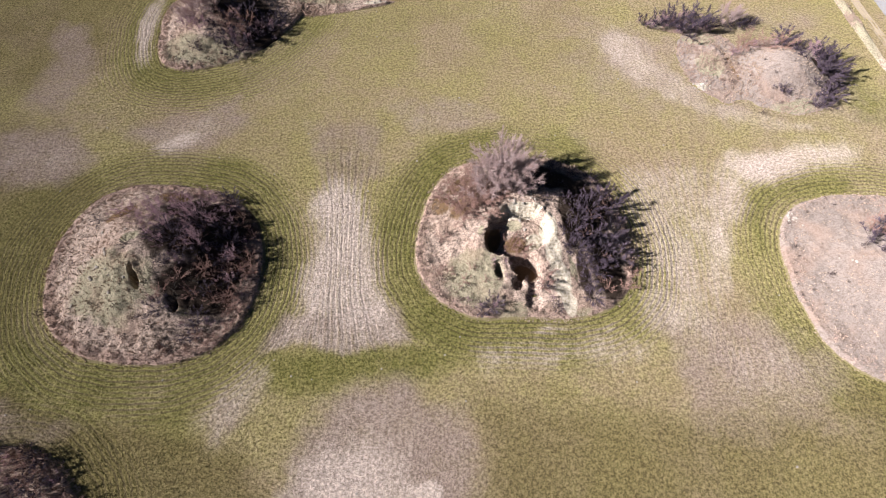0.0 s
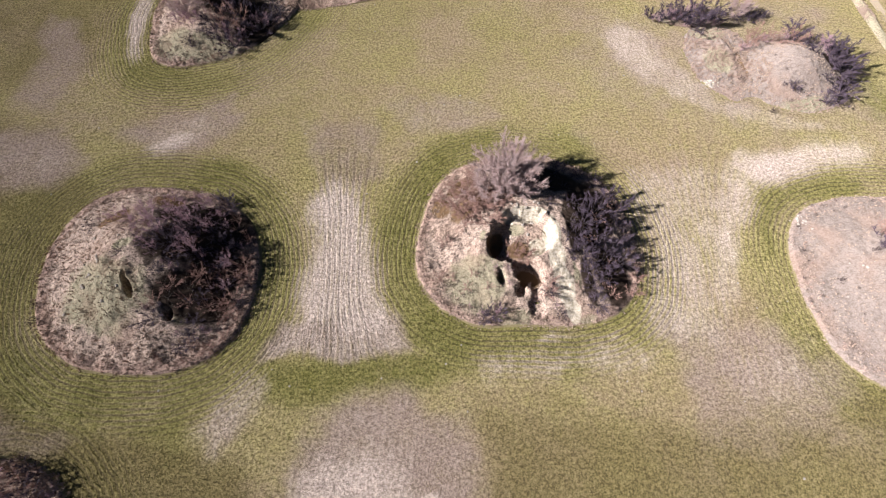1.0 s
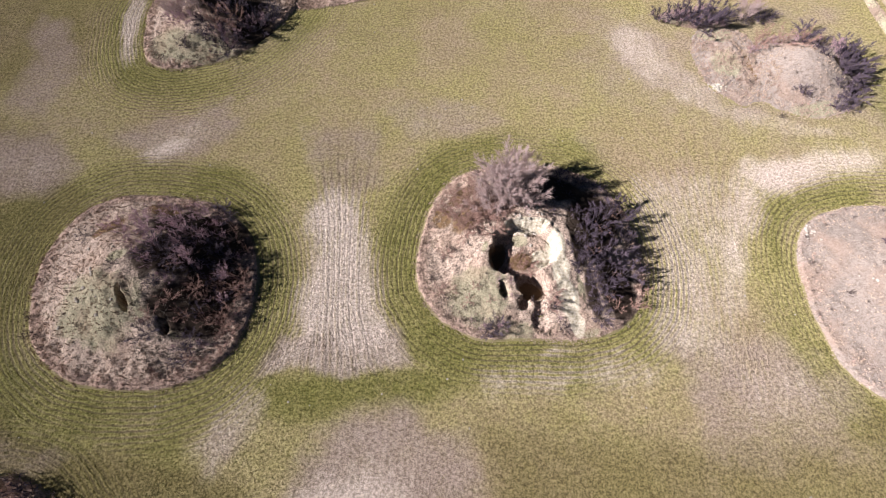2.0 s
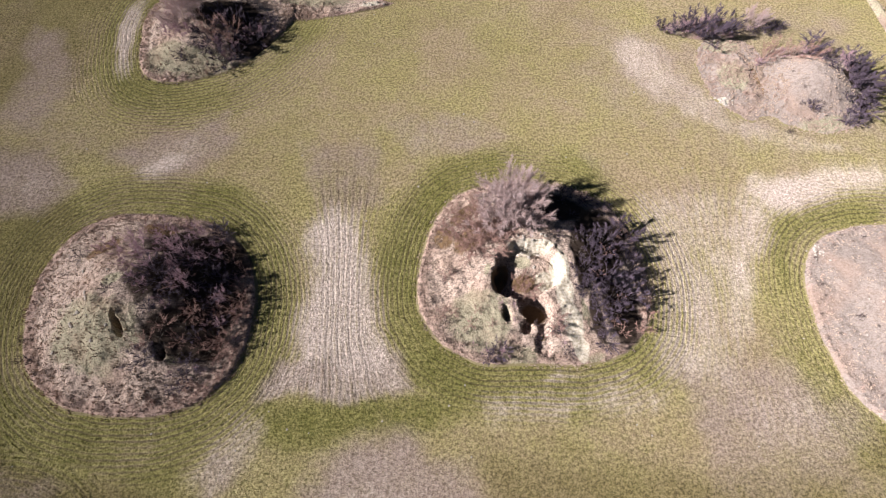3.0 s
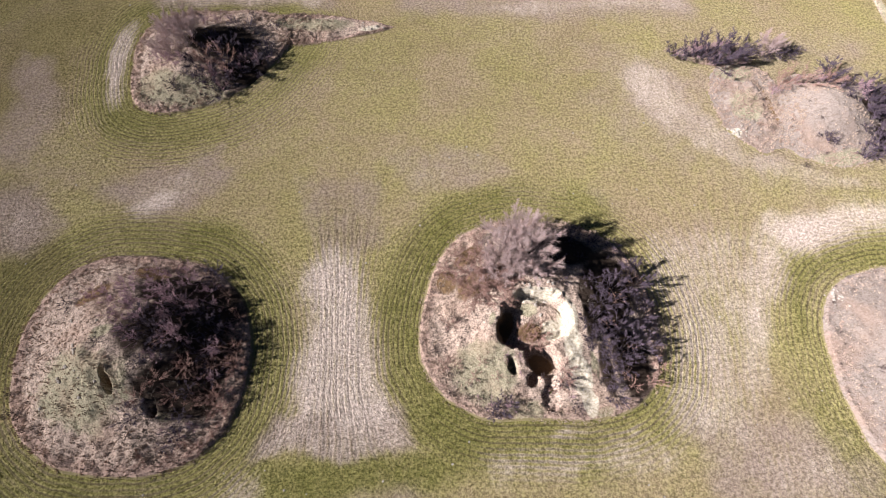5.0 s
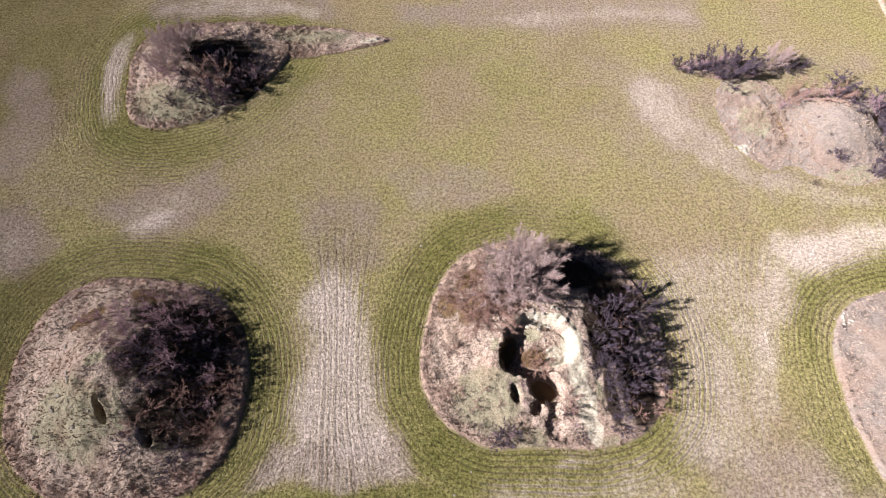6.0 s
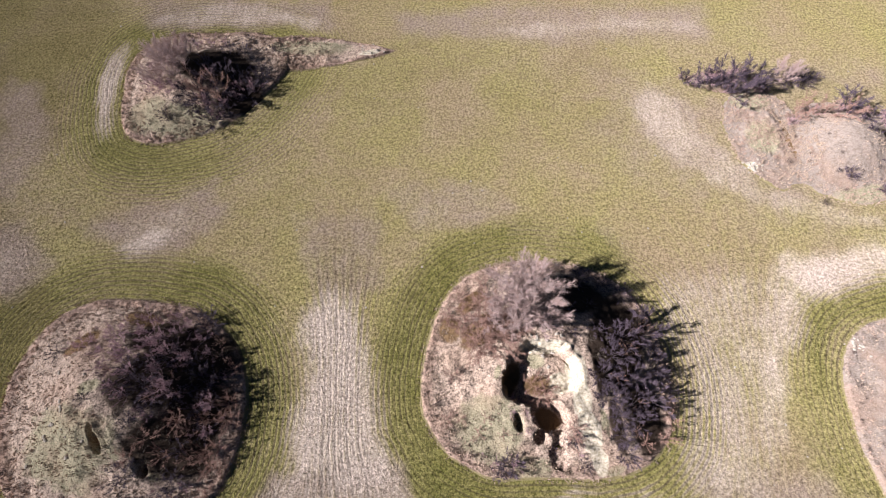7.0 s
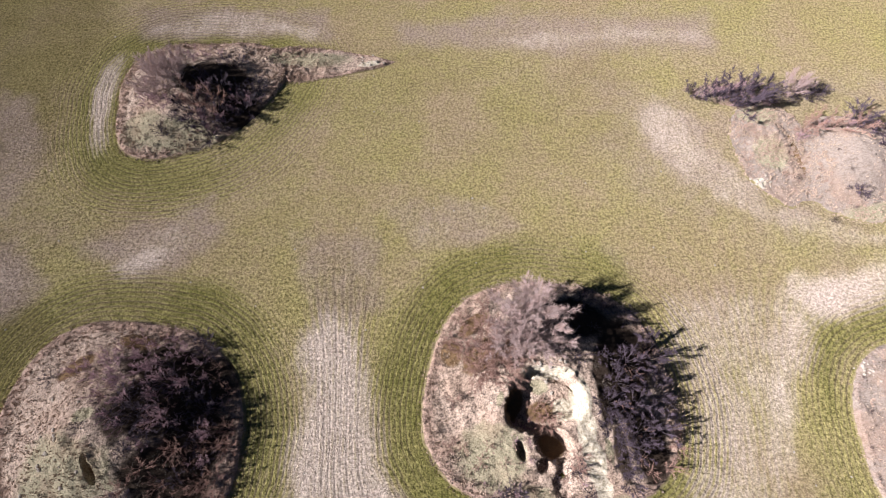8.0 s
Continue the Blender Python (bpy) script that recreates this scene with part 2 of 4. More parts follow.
# ---- plan of the mounds ----
class Mound:
    """A low earth mound: an uneven oval outline, a dome with a cut bank round it, and hollows dug into it."""

    def __init__(self, x, y, rx, ry, turn, height, waves=(), bank=0.35, full=1.0, pits=(), moss=(), chalk=(), earth=(), shaded_litter=(), lumps=0.16, fade=0.45, ragged=0.03, power=2.0, hem=0.8, seed=0.0):
        self.x, self.y, self.rx, self.ry, self.turn, self.height = x, y, rx, ry, radians(turn), height
        self.fade, self.ragged, self.power, self.hem = fade, ragged, power, hem
        self.waves, self.bank, self.full, self.pits = waves, bank, full, pits
        self.moss, self.chalk, self.earth, self.shaded_litter, self.lumps, self.seed = moss, chalk, earth, shaded_litter, lumps, seed

    def reach(self, a):
        """The outline's distance from the middle, in the direction a."""
        b = a - self.turn
        r = (np.abs(np.cos(b) / self.rx) ** self.power + np.abs(np.sin(b) / self.ry) ** self.power) ** (-1 / self.power)
        for k, size, phase in self.waves:
            r = r * (1 + size * np.cos(k * (a - radians(phase))))
        return r * (1 + self.ragged * rough(np.cos(a) * 9, np.sin(a) * 9, 0.5, 4, self.seed))

    def polar(self, x, y):
        dx, dy = np.asarray(x) - self.x, np.asarray(y) - self.y
        d, a = np.hypot(dx, dy), np.arctan2(dy, dx)
        return d, a, self.reach(a)

    def outside(self, x, y):
        """Metres outside the outline (inside: minus)."""
        d, a, r = self.polar(x, y)
        return d - r

    @staticmethod
    def spot(x, y, cx, cy, rx, ry, turn, soft=0.6):
        """1 in an oval spot with an uneven rim, 0 outside it."""
        c, s = math.cos(radians(turn)), math.sin(radians(turn))
        u, v = (x - cx) * c + (y - cy) * s, (y - cy) * c - (x - cx) * s
        e = np.hypot(u / rx, v / ry) * (1 + 0.45 * rough(x, y, 0.5, 4))
        return 1 - step(soft, 1.0, e)

    def z(self, x, y):
        x, y = np.asarray(x, float), np.asarray(y, float)
        d, a, r = self.polar(x, y)
        rho = np.clip(d / r, 0, 1.2)
        dome = (0.5 + 0.5 * np.cos(np.pi * np.clip(rho, 0, 1) ** self.full))
        edge = step(0.0, 0.55, r - d)
        lump = rough(x, y, 0.5, 3, self.seed) * self.lumps * 2.2 + rough(x, y, 1.9, 3, self.seed) * self.lumps
        z = self.bank * edge * (1 + 0.8 * rough(x, y, 0.8, 2)) + (self.height - self.bank) * dome + lump * edge
        for cx, cy, rx, ry, turn, depth, soft in self.pits:
            z = z - depth * self.spot(x, y, cx, cy, rx, ry, turn, soft) * (1 + 0.2 * rough(x, y, 0.9, 3))
        return np.where(d > r, -0.12 * step(0, 0.3, d - r), np.maximum(z, 0.02 * edge))


M1 = Mound(-31.3, 19.7, 11.72, 11.72, 0, 4.4, bank=0.3, waves=((1, 0.027, 177), (2, 0.066, -23.5), (4, 0.027, -44.4)), full=0.95,
           pits=((-30.9, 16.7, 0.46, 1.0, 24, 3.3, 0.82), (-31.4, 17.7, 0.3, 0.6, 10, 2.0, 0.7), (-27.4, 14.8, 0.6, 0.85, 25, 3.0, 0.82)),
           moss=((-34.0, 16.2, 7.5, 5.6, 0), (-29.6, 16.2, 0.7, 1.7, 20), (-26.3, 14.4, 0.8, 1.2, 10), (-32.6, 21.4, 1.6, 1.0, 20)),
           # the last two soil spots also darken the holes like shade
           earth=((-31.5, 28.2, 3.4, 1.4, -8), (-36.5, 25.6, 3.0, 1.2, 40), (-30.9, 16.8, 0.7, 1.4, 24), (-27.4, 14.8, 0.8, 1.1, 25)),
           # litter spots also darken the shaded scrub slope by colour
           shaded_litter=((-25.6, 23.2, 6.8, 6.2, 0), (-25.2, 16.6, 5.4, 4.4, -20), (-23.8, 19.6, 4.2, 5.0, 0), (-29.5, 21.5, 3.0, 3.4, 0), (-29.0, 26.4, 5.0, 2.4, 0)), lumps=0.18, seed=1.0)
M2 = Mound(9.2, 25.0, 11.81, 11.81, 0, 3.9, bank=0.28, waves=((1, 0.051, -120), (2, 0.068, -0.8), (3, 0.029, -29), (4, 0.036, 44)), full=1.05,
           pits=((8.0, 23.2, 3.9, 2.75, 12, 2.3, 0.84), (5.3, 22.4, 1.1, 1.7, -28, 0.6, 0.55), (8.6, 19.6, 1.8, 1.4, -25, 3.5, 0.86), (7.8, 17.9, 0.6, 0.8, 0, 2.2, 0.8),
                 (9.5, 16.1, 0.7, 1.25, 12, 2.2, 0.8), (5.8, 19.1, 0.4, 0.85, 20, 1.5, 0.75), (9.6, 17.9, 0.8, 0.6, 0, 0.5, 0.4)),
           moss=((3.0, 18.6, 5.2, 4.6, 0), (7.6, 24.6, 1.2, 1.0, 0), (7.2, 15.2, 3.0, 1.8, 0), (13.6, 19.4, 0.6, 2.6, 15), (3.9, 23.4, 0.5, 1.2, -20), (14.6, 15.2, 1.6, 0.8, 20)),
           chalk=((8.6, 25.75, 2.9, 0.62, -2), (11.2, 23.6, 1.0, 2.5, 4), (11.5, 21.0, 1.3, 2.4, 8), (12.3, 18.4, 1.2, 3.0, 17), (13.2, 15.9, 1.0, 1.9, 14), (10.0, 22.6, 1.3, 1.2, 0)),
           # the last two soil spots also paint shade into the hollow and hole
           earth=((7.6, 22.4, 1.9, 1.4, 0), (2.6, 27.4, 3.8, 2.2, 30), (1.6, 30.6, 3.0, 1.3, 40), (-0.6, 27.6, 1.8, 2.2, 20), (5.2, 22.8, 1.4, 2.4, -20), (8.7, 19.4, 1.8, 1.5, -25)),
           # the same shade-dark litter under thorn scrub and beside the tall trees
           shaded_litter=((13.4, 24.6, 1.5, 6.0, 4), (14.8, 19.0, 1.1, 4.0, 14), (15.9, 27.0, 5.0, 7.6, -8), (17.5, 20.0, 3.2, 5.0, 10), (11.5, 31.3, 6.5, 3.4, -5)), lumps=0.2, seed=2.0)
M3 = Mound(-33.0, 59.2, 9.86, 9.86, 0, 2.6, bank=0.3, waves=((1, 0.058, 116), (2, 0.113, 29), (3, 0.083, 21), (4, 0.039, 43), (5, 0.017, 20)),
           moss=((-33.0, 52.6, 6.0, 3.4, 10), (-38.0, 53.6, 4.0, 4.0, 0)), shaded_litter=((-30.5, 60.4, 7.5, 4.6, 8), (-27.0, 56.2, 4.6, 3.2, 25)), lumps=0.18, seed=3.0)
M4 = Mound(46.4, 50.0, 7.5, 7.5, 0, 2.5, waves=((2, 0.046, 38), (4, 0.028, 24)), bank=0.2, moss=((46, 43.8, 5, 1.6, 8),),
           shaded_litter=((51.5, 51.0, 2.0, 3.0, 25), (52.0, 47.0, 1.5, 3.0, 10)), fade=0.5, ragged=0.06, hem=0.35, seed=4.0, lumps=0.09)
M5 = Mound(48.6, 19.2, 11.7, 11.7, 0, 3.2, waves=((1, 0.015, 180), (4, 0.045, 48)), moss=((50, 16, 5, 4, 0),), fade=0.3, hem=0.45, seed=5.0, lumps=0.10)
M6 = Mound(-41.3, -9.4, 11.3, 11.3, 0, 2.8, waves=((2, 0.05, 35),), lumps=0.34, seed=6.0)
BANK3 = Mound(-21.0, 64.5, 13.0, 3.1, 2, 0.8, power=1.25, bank=0.2, chalk=((-11.4, 64.3, 1.5, 0.6, 8),), moss=((-20, 65, 9, 2, 0),), lumps=0.3, ragged=0.1, seed=7.0)
BANK4 = Mound(37.6, 52.0, 4.9, 7.5, 8, 0.7, bank=0.12, chalk=((34.6, 47.6, 0.9, 0.8, 0),), earth=((39.6, 51.5, 0.6, 5.0, 6),), moss=((36.5, 57.0, 4, 2.4, 0), (36.5, 51.5, 3, 4, 0)), lumps=0.24, fade=0.5, ragged=0.14, hem=0.25, seed=8.0)
VERGE = Mound(60.6, 62.0, 0.8, 13.0, 4, 0.35, bank=0.1, moss=((60.6, 62, 3, 16, 0),), hem=0.2, lumps=0.2, seed=10.0)
BANK5 = Mound(34.0, 59.9, 5.6, 1.5, -8, 0.3, bank=0.06, fade=1.4, moss=((34, 59.4, 7, 3, -6),), seed=9.0)
MOUNDS = [M1, M2, M3, M4, M5, M6]
BANKS = [BANK3, BANK4, BANK5, VERGE]


def land(x, y):
    """The height of the ground anywhere."""
    z = np.asarray(swell(x, y), float)
    for m in MOUNDS + BANKS:
        z = np.maximum(z, np.where(m.outside(x, y) < 0, m.z(x, y), -9))
    return z


def swell(x, y):
    return 0.0 * np.asarray(x)


# ---- field ----
def patch(x, y, corners, soft, stray=2.3):
    """1 well inside the polygon, 0 well outside it, over an uneven edge that is soft metres wide."""
    far, inside = np.full(np.shape(x), 1e9), np.zeros(np.shape(x), bool)
    for (ax, ay), (bx, by) in zip(corners, corners[1:] + corners[:1]):
        ex, ey = bx - ax, by - ay
        t = np.clip(((x - ax) * ex + (y - ay) * ey) / (ex * ex + ey * ey), 0, 1)
        far = np.minimum(far, np.hypot(x - ax - t * ex, y - ay - t * ey))
        if ey:
            inside ^= ((ay > y) != (by > y)) & (x < ax + (y - ay) * ex / ey)
    d = np.where(inside, far, -far) + stray * (rough(x, y, 0.22, 4) + 0.8 * rough(x, y, 0.07, 2, 3.0))
    return step(-soft / 2, soft / 2, d)


# pale bare soil: corners, edge width, strength
BARE = [
    ([(-14.9, 28.5), (-13.2, 31.6), (-10.4, 31.4), (-9.2, 28.6), (-8.3, 25), (-8.1, 21), (-7.4, 17.5), (-6.0, 14.5), (-9, 13.6), (-14.8, 13.6), (-15.2, 17), (-14.5, 21.5)], 4.2, 0.95),
    ([(-16.5, 14.6), (-5.4, 14.6), (-3.4, 11.9), (-9, 11.3), (-17.2, 11.2)], 2.2, 0.5),
    ([(-14.5, -3.5), (-13.6, -0.2), (-11.0, 2.2), (-6.5, 3.2), (-2.6, 1.6), (-2.0, -1.0), (-1.0, -5), (-8, -7)], 5.0, 0.85),
    ([(-11, 3), (-7.5, 6.2), (-3.5, 6.6), (0.6, 4.2), (1.6, 0.5), (-3, 1.5)], 5.0, 0.26),
    ([(-9.6, -1.7), (-4.8, -0.9), (-1.0, -1.0), (-1.0, -1.9), (-5, -1.8), (-10, -2.9)], 0.9, 1.2),
    ([(-22.8, 3.6), (-21.4, 6.4), (-18.6, 8.2), (-17.3, 8.2), (-18.2, 4.6), (-20.5, 2.2)], 6.0, 0.55),
    ([(-37.6, 36.1), (-34.0, 38.0), (-32.0, 38.2), (-32.6, 36.7), (-35.5, 35.7)], 2.4, 0.85),
    ([(-41, 38.4), (-37, 35.6), (-31.4, 36.4), (-28.8, 39.6), (-29.6, 43.8), (-32.5, 42.0), (-36, 39.8)], 4.0, 0.32),
    ([(21.4, 52), (21.3, 57.3), (24.3, 60.6), (28.3, 57), (30.2, 51), (26.6, 49.2)], 6.0, 0.58),
    ([(27, 51), (30.5, 52), (34.5, 45), (41, 42.6), (47, 40.8), (44, 40.2), (36, 42.2), (30, 46.2)], 3.0, 0.42),
    ([(52.5, 37.6), (50.0, 38.0), (45.6, 38.2), (41.0, 36.2), (35.8, 36.4), (34.2, 34.4), (35.6, 32.2), (39.2, 33.0), (44.6, 35.4), (50.0, 34.8)], 4.2, 0.86),
    ([(36.4, 35.6), (34.0, 34.2), (31.6, 30.5), (30.0, 26), (28.6, 21), (27.6, 15.5), (29.6, 15), (31.0, 20), (33.0, 25), (35.0, 29), (36.6, 33)], 4.2, 0.68),
    ([(24.0, 34.0), (31, 34.0), (33, 28), (29.5, 20.5), (26.8, 22), (24.4, 27)], 5.0, 0.45),
    ([(22.2, 33.5), (24.2, 31.5), (24.0, 24), (22.6, 23.5)], 2.0, 0.45),
    ([(21.5, 30), (26, 31), (30, 20), (28, 12.5), (20.5, 13.5), (22.6, 20)], 5.0, 0.56),
    ([(3.6, 14.0), (5.2, 13.4), (16.8, 13.7), (18.5, 14.8), (17.4, 13.0), (10, 12.7), (5, 12.8)], 1.0, 0.75),
    ([(3.5, 11.4), (10, 12.2), (17, 13.4), (22, 12.6), (21.5, 9.6), (15, 9.4), (9, 8.8), (4.5, 9.0)], 4.0, 0.48),
    ([(28, 12.2), (35, 13.0), (38, 9.5), (34, 6.5), (28, 8.0)], 5.0, 0.35),
    ([(-41, 70.2), (-36, 72.6), (-27, 72.8), (-19.5, 70.6), (-20, 69.2), (-27, 70.2), (-36, 70)], 2.0, 0.55),
    ([(2, 69.0), (10, 70.6), (22, 71.6), (33, 71.4), (33, 69), (20, 68.4), (8, 67.0)], 3.0, 0.45),
    ([(-7.5, 42), (-1.5, 43), (0.0, 41), (-3.6, 38.2), (-6.6, 39.0)], 4.0, 0.22),
    ([(-56, 37), (-49.5, 37.6), (-45.0, 34.2), (-48, 31.6), (-58, 30.5)], 5.0, 0.26),
    ([(-56.5, 58), (-52.5, 57), (-48.6, 49), (-51.5, 42.5), (-55.5, 44)], 4.0, 0.18),
    ([(-46, 4.6), (-38, 4.4), (-34.5, 3.2), (-38, 1.8), (-46, 2.2)], 3.0, 0.16),
]
# brown-violet loam showing through
BROWN = [
    ([(-13.5, 3), (-9, 7.0), (-3.6, 7.8), (1.6, 6.0), (3.6, 2.4), (3.4, -1.5), (0.5, -6), (-15, -6)], 5.0, 0.8),
    ([(-17.0, 14.8), (-4.6, 15.0), (-3.0, 11.9), (-9, 11.2), (-17.8, 11.0)], 2.0, 0.75),
    ([(-18.2, 40.5), (-8.0, 41.0), (-6.6, 33), (-9.6, 29.6), (-14.0, 31), (-16.2, 33)], 4.0, 0.5),
    ([(-8, 43.5), (4, 45.5), (9, 41.5), (2, 39.5), (-5, 37.6)], 4.0, 0.5),
    ([(-42, 39), (-37, 35.2), (-31, 35.8), (-25, 40.4), (-28, 45), (-32.5, 43)], 4.0, 0.65),
    ([(-58, 39), (-49, 39), (-43.5, 34.2), (-47, 30.6), (-60, 29)], 4.0, 0.7),
    ([(-58, 60), (-52.5, 59), (-47.6, 49), (-50.5, 41.5), (-57, 42)], 4.0, 0.6),
    ([(20.6, 51), (20.4, 57.8), (24.3, 61.6), (29.3, 57.6), (31.4, 51), (41, 43.6), (36, 41), (27.6, 47.6)], 5.0, 0.6),
    ([(23, 37), (33, 37), (34, 29), (31, 19), (26, 15), (22.6, 22)], 5.0, 0.3),
    ([(21, 15), (32, 17), (40, 10), (36, 4), (24, 5)], 6.0, 0.65),
    ([(-24, 4), (-21.6, 7.2), (-17.4, 9), (-16.6, 7), (-18, 3.4), (-21, 1.6)], 5.0, 0.5),
    ([(-10, 72), (10, 74), (34, 74), (34, 67.4), (10, 65.6), (-8, 67.2)], 5.0, 0.7),
    ([(-44, 74), (-18, 74), (-17, 68.6), (-30, 69.4), (-42, 68.8)], 3.0, 0.65),
    ([(-47, 5.6), (-36, 5.4), (-30, 3.0), (-36, 0.8), (-47, 1.4)], 4.0, 0.42),
    ([(26, 46), (44, 42.4), (52, 40.5), (46, 38.8), (32, 41.5)], 4.0, 0.4),
    ([(20, 8), (38, 9), (44, 2), (24, 1)], 9.0, 0.35),
    ([(14, 66), (26, 62), (58, 66), (58, 40), (36, 38), (16, 46)], 10.0, 0.42),
    ([(6, 40), (16, 40.2), (19, 37.6), (12, 38.2), (6, 38.2)], 3.0, 0.35),
]
# thick green growth
LUSH = [
    ([(-18, 10.4), (-9.5, 11.2), (-3, 11.6), (1.5, 10.4), (-0.5, 8.0), (-7, 8.6), (-12, 7.2), (-17, 6.8)], 3.0, 0.95),
    ([(-26.6, 31.8), (-23.6, 32.2), (-20.8, 29.6), (-21.6, 28.0), (-24.4, 29.8)], 2.6, 0.9),
    ([(-43, 49), (-30, 49), (-24, 51.6), (-27, 45), (-35, 43.6), (-42, 45)], 5.0, 0.3),
    ([(-50, 10), (-42, 8), (-34, 5.2), (-26, 5.6), (-22, 9.0), (-24, 2), (-34, 4.0), (-50, 5)], 4.0, 0.85),
    ([(-52, 28), (-45, 31), (-43.5, 22), (-45, 12), (-52, 10)], 5.0, 0.75),
    ([(35.8, 31.6), (40, 32.2), (49, 32.6), (49, 30.6), (41, 30.2), (37.6, 27.6), (36, 22), (34.4, 22)], 2.2, 0.75),
    ([(55, 50), (58, 46), (57, 40.5), (53, 41.5), (54, 46)], 3.0, 0.7),
    ([(-4, 36), (2, 39), (10, 38.8), (14, 37.4), (6, 36.8), (0, 34.6)], 2.4, 0.8),
    ([(19.0, 17.8), (20.4, 17.2), (17.2, 13.8), (15.8, 14.2)], 1.2, 0.9),
    ([(-42.5, 62), (-41, 66.6), (-36, 69.6), (-35, 68.6), (-39.5, 65.6), (-41.4, 61)], 1.4, 0.7),
    ([(-45, 50.5), (-44, 62), (-46, 68), (-50, 60), (-48, 51)], 3.5, 0.45),
]


# darker olive-brown ground
DARK_GROUND = [
    ([(3, 7.5), (14, 8.0), (24, 6), (40, 9), (60, 4), (60, -20), (2, -20)], 8.0, 0.75),
    ([(-60, 8), (-30, 4), (-18, 1), (-13, -4), (-14, -20), (-70, -20)], 6.0, 1.1),
    ([(-70, 80), (-46, 80), (-47, 62), (-47, 50), (-58, 44), (-70, 40)], 8.0, 0.6),
    ([(-48, 46), (-30, 48), (-22, 55), (-12, 58), (-10, 52), (-24, 43), (-40, 42)], 6.0, 0.15),
    ([(-16, 41), (-8, 42), (-7, 33), (-11, 30), (-15, 32)], 5.0, 0.35),
    ([(-20, 70), (22, 68), (26, 50), (4, 47), (-20, 56)], 10.0, 0.3),
    ([(-70, 44), (-50, 40), (-43, 30), (-44, 10), (-70, 6)], 6.0, 0.55),
]


def drilling(x, y):
    """How the rows run: distance to the mounds, phase across the rows, and where they ring a mound or fan out."""
    near, force, reach, gaps = np.full(np.shape(x), 99.0), np.zeros(np.shape(x)), np.zeros(np.shape(x)), []
    for m, strong, wide in zip(MOUNDS, (1.0, 1.0, 0.75, 0.1, 0.7, 0.8), (6.4, 5.6, 9.0, 3.0, 6.0, 6.0)):
        d = m.outside(x, y)
        gaps.append(d)
        force, reach = np.where(d < near, strong, force), np.where(d < near, wide, reach)
        near = np.minimum(near, d)
    ring = near < reach
    waist = patch(x, y, [(-17, 41), (-6.5, 41), (-7.4, 30), (-7.6, 17), (-2.5, 10.5), (-18, 10.5), (-15, 17), (-15, 30)], 3.0, 1.0)
    east = patch(x, y, [(20, 42), (31, 42), (37, 34), (35, 16), (30, 8), (21, 14), (22, 32)], 5.0, 2.0)
    # between two mounds the rows fan out from the narrowest place
    fan = np.where(x < 9.2, 16.2 * gaps[0] / np.maximum(gaps[0] + gaps[1], 1), 16.0 * gaps[1] / np.maximum(gaps[1] + gaps[4], 1))
    phase = np.where(ring, near, np.where((waist > 0.02) | (east > 0.02), fan, 0.94 * x - 0.34 * y + 0.8 * np.sin(y * 0.06)))
    return near, phase + 0.16 * rough(x, y, 0.5, 3), force, reach, ring, waist, east, gaps


def field_values(x, y):
    """Phase and strength of the drill rows, bare soil, lush growth, brown loam and darker ground."""
    x, y = np.asarray(x, float), np.asarray(y, float)
    near, phase, force, reach, ring, waist, east, gaps = drilling(x, y)
    fade = 1 - 0.75 * step(-3.0, 0.0, near - reach + 3.0 * rough(x, y, 0.12, 2, 8.0))
    rows = np.where(ring, 1.0 * force * fade, 0.08 + 0.62 * np.maximum(waist * (1 - 0.75 * step(31, 38, y + 4 * rough(x, y, 0.2, 2))), east * 0.5 * (1 - 0.6 * step(30, 37, y)))) * (0.45 + 0.95 * np.clip(rough(x, y, 0.09, 3) + 0.5, 0, 1))
    bare, lush, brown = (np.zeros(np.shape(x)) for _ in range(3))
    for corners, soft, s in BARE:
        bare = np.maximum(bare, s * patch(x, y, corners, soft))
    # pale headland rows west of the oval mound
    lee = np.abs(np.arctan2(y - M3.y + 1.5, -(x - M3.x)))
    bare = np.maximum(bare, 0.95 * (1 - step(0.1, 1.0, np.abs(gaps[2] - 2.0) / 2.0 + 0.5 * rough(x, y, 0.3, 3))) * (1 - step(0.3, 0.8, lee)))
    for corners, soft, s in LUSH:
        lush = np.maximum(lush, s * patch(x, y, corners, soft))
    grown = force * (1 - step(3.0, 6.4, near + 1.2 * rough(x, y, 0.2, 3))) * np.clip(0.75 + 1.3 * rough(x, y, 0.08, 3, 5.0), 0.15, 1.0)
    lush = np.maximum(lush, grown * np.where(near == gaps[1], 1 - 0.95 * step(16, 20.5, x) * step(16, 20, y), 1.0)) * (1 - np.clip(bare * 1.2, 0, 1))
    for corners, soft, s in BROWN:
        brown = np.maximum(brown, s * patch(x, y, corners, soft))
    dark_ground = np.zeros(np.shape(x))
    for corners, soft, s in DARK_GROUND:
        dark_ground = np.maximum(dark_ground, s * patch(x, y, corners, soft))
    return near, {"phase": phase, "rows": np.clip(rows, 0, 1), "bare": np.clip(bare, 0, 1.2), "lush": np.clip(lush, 0, 1), "brown": brown, "dark_ground": dark_ground}


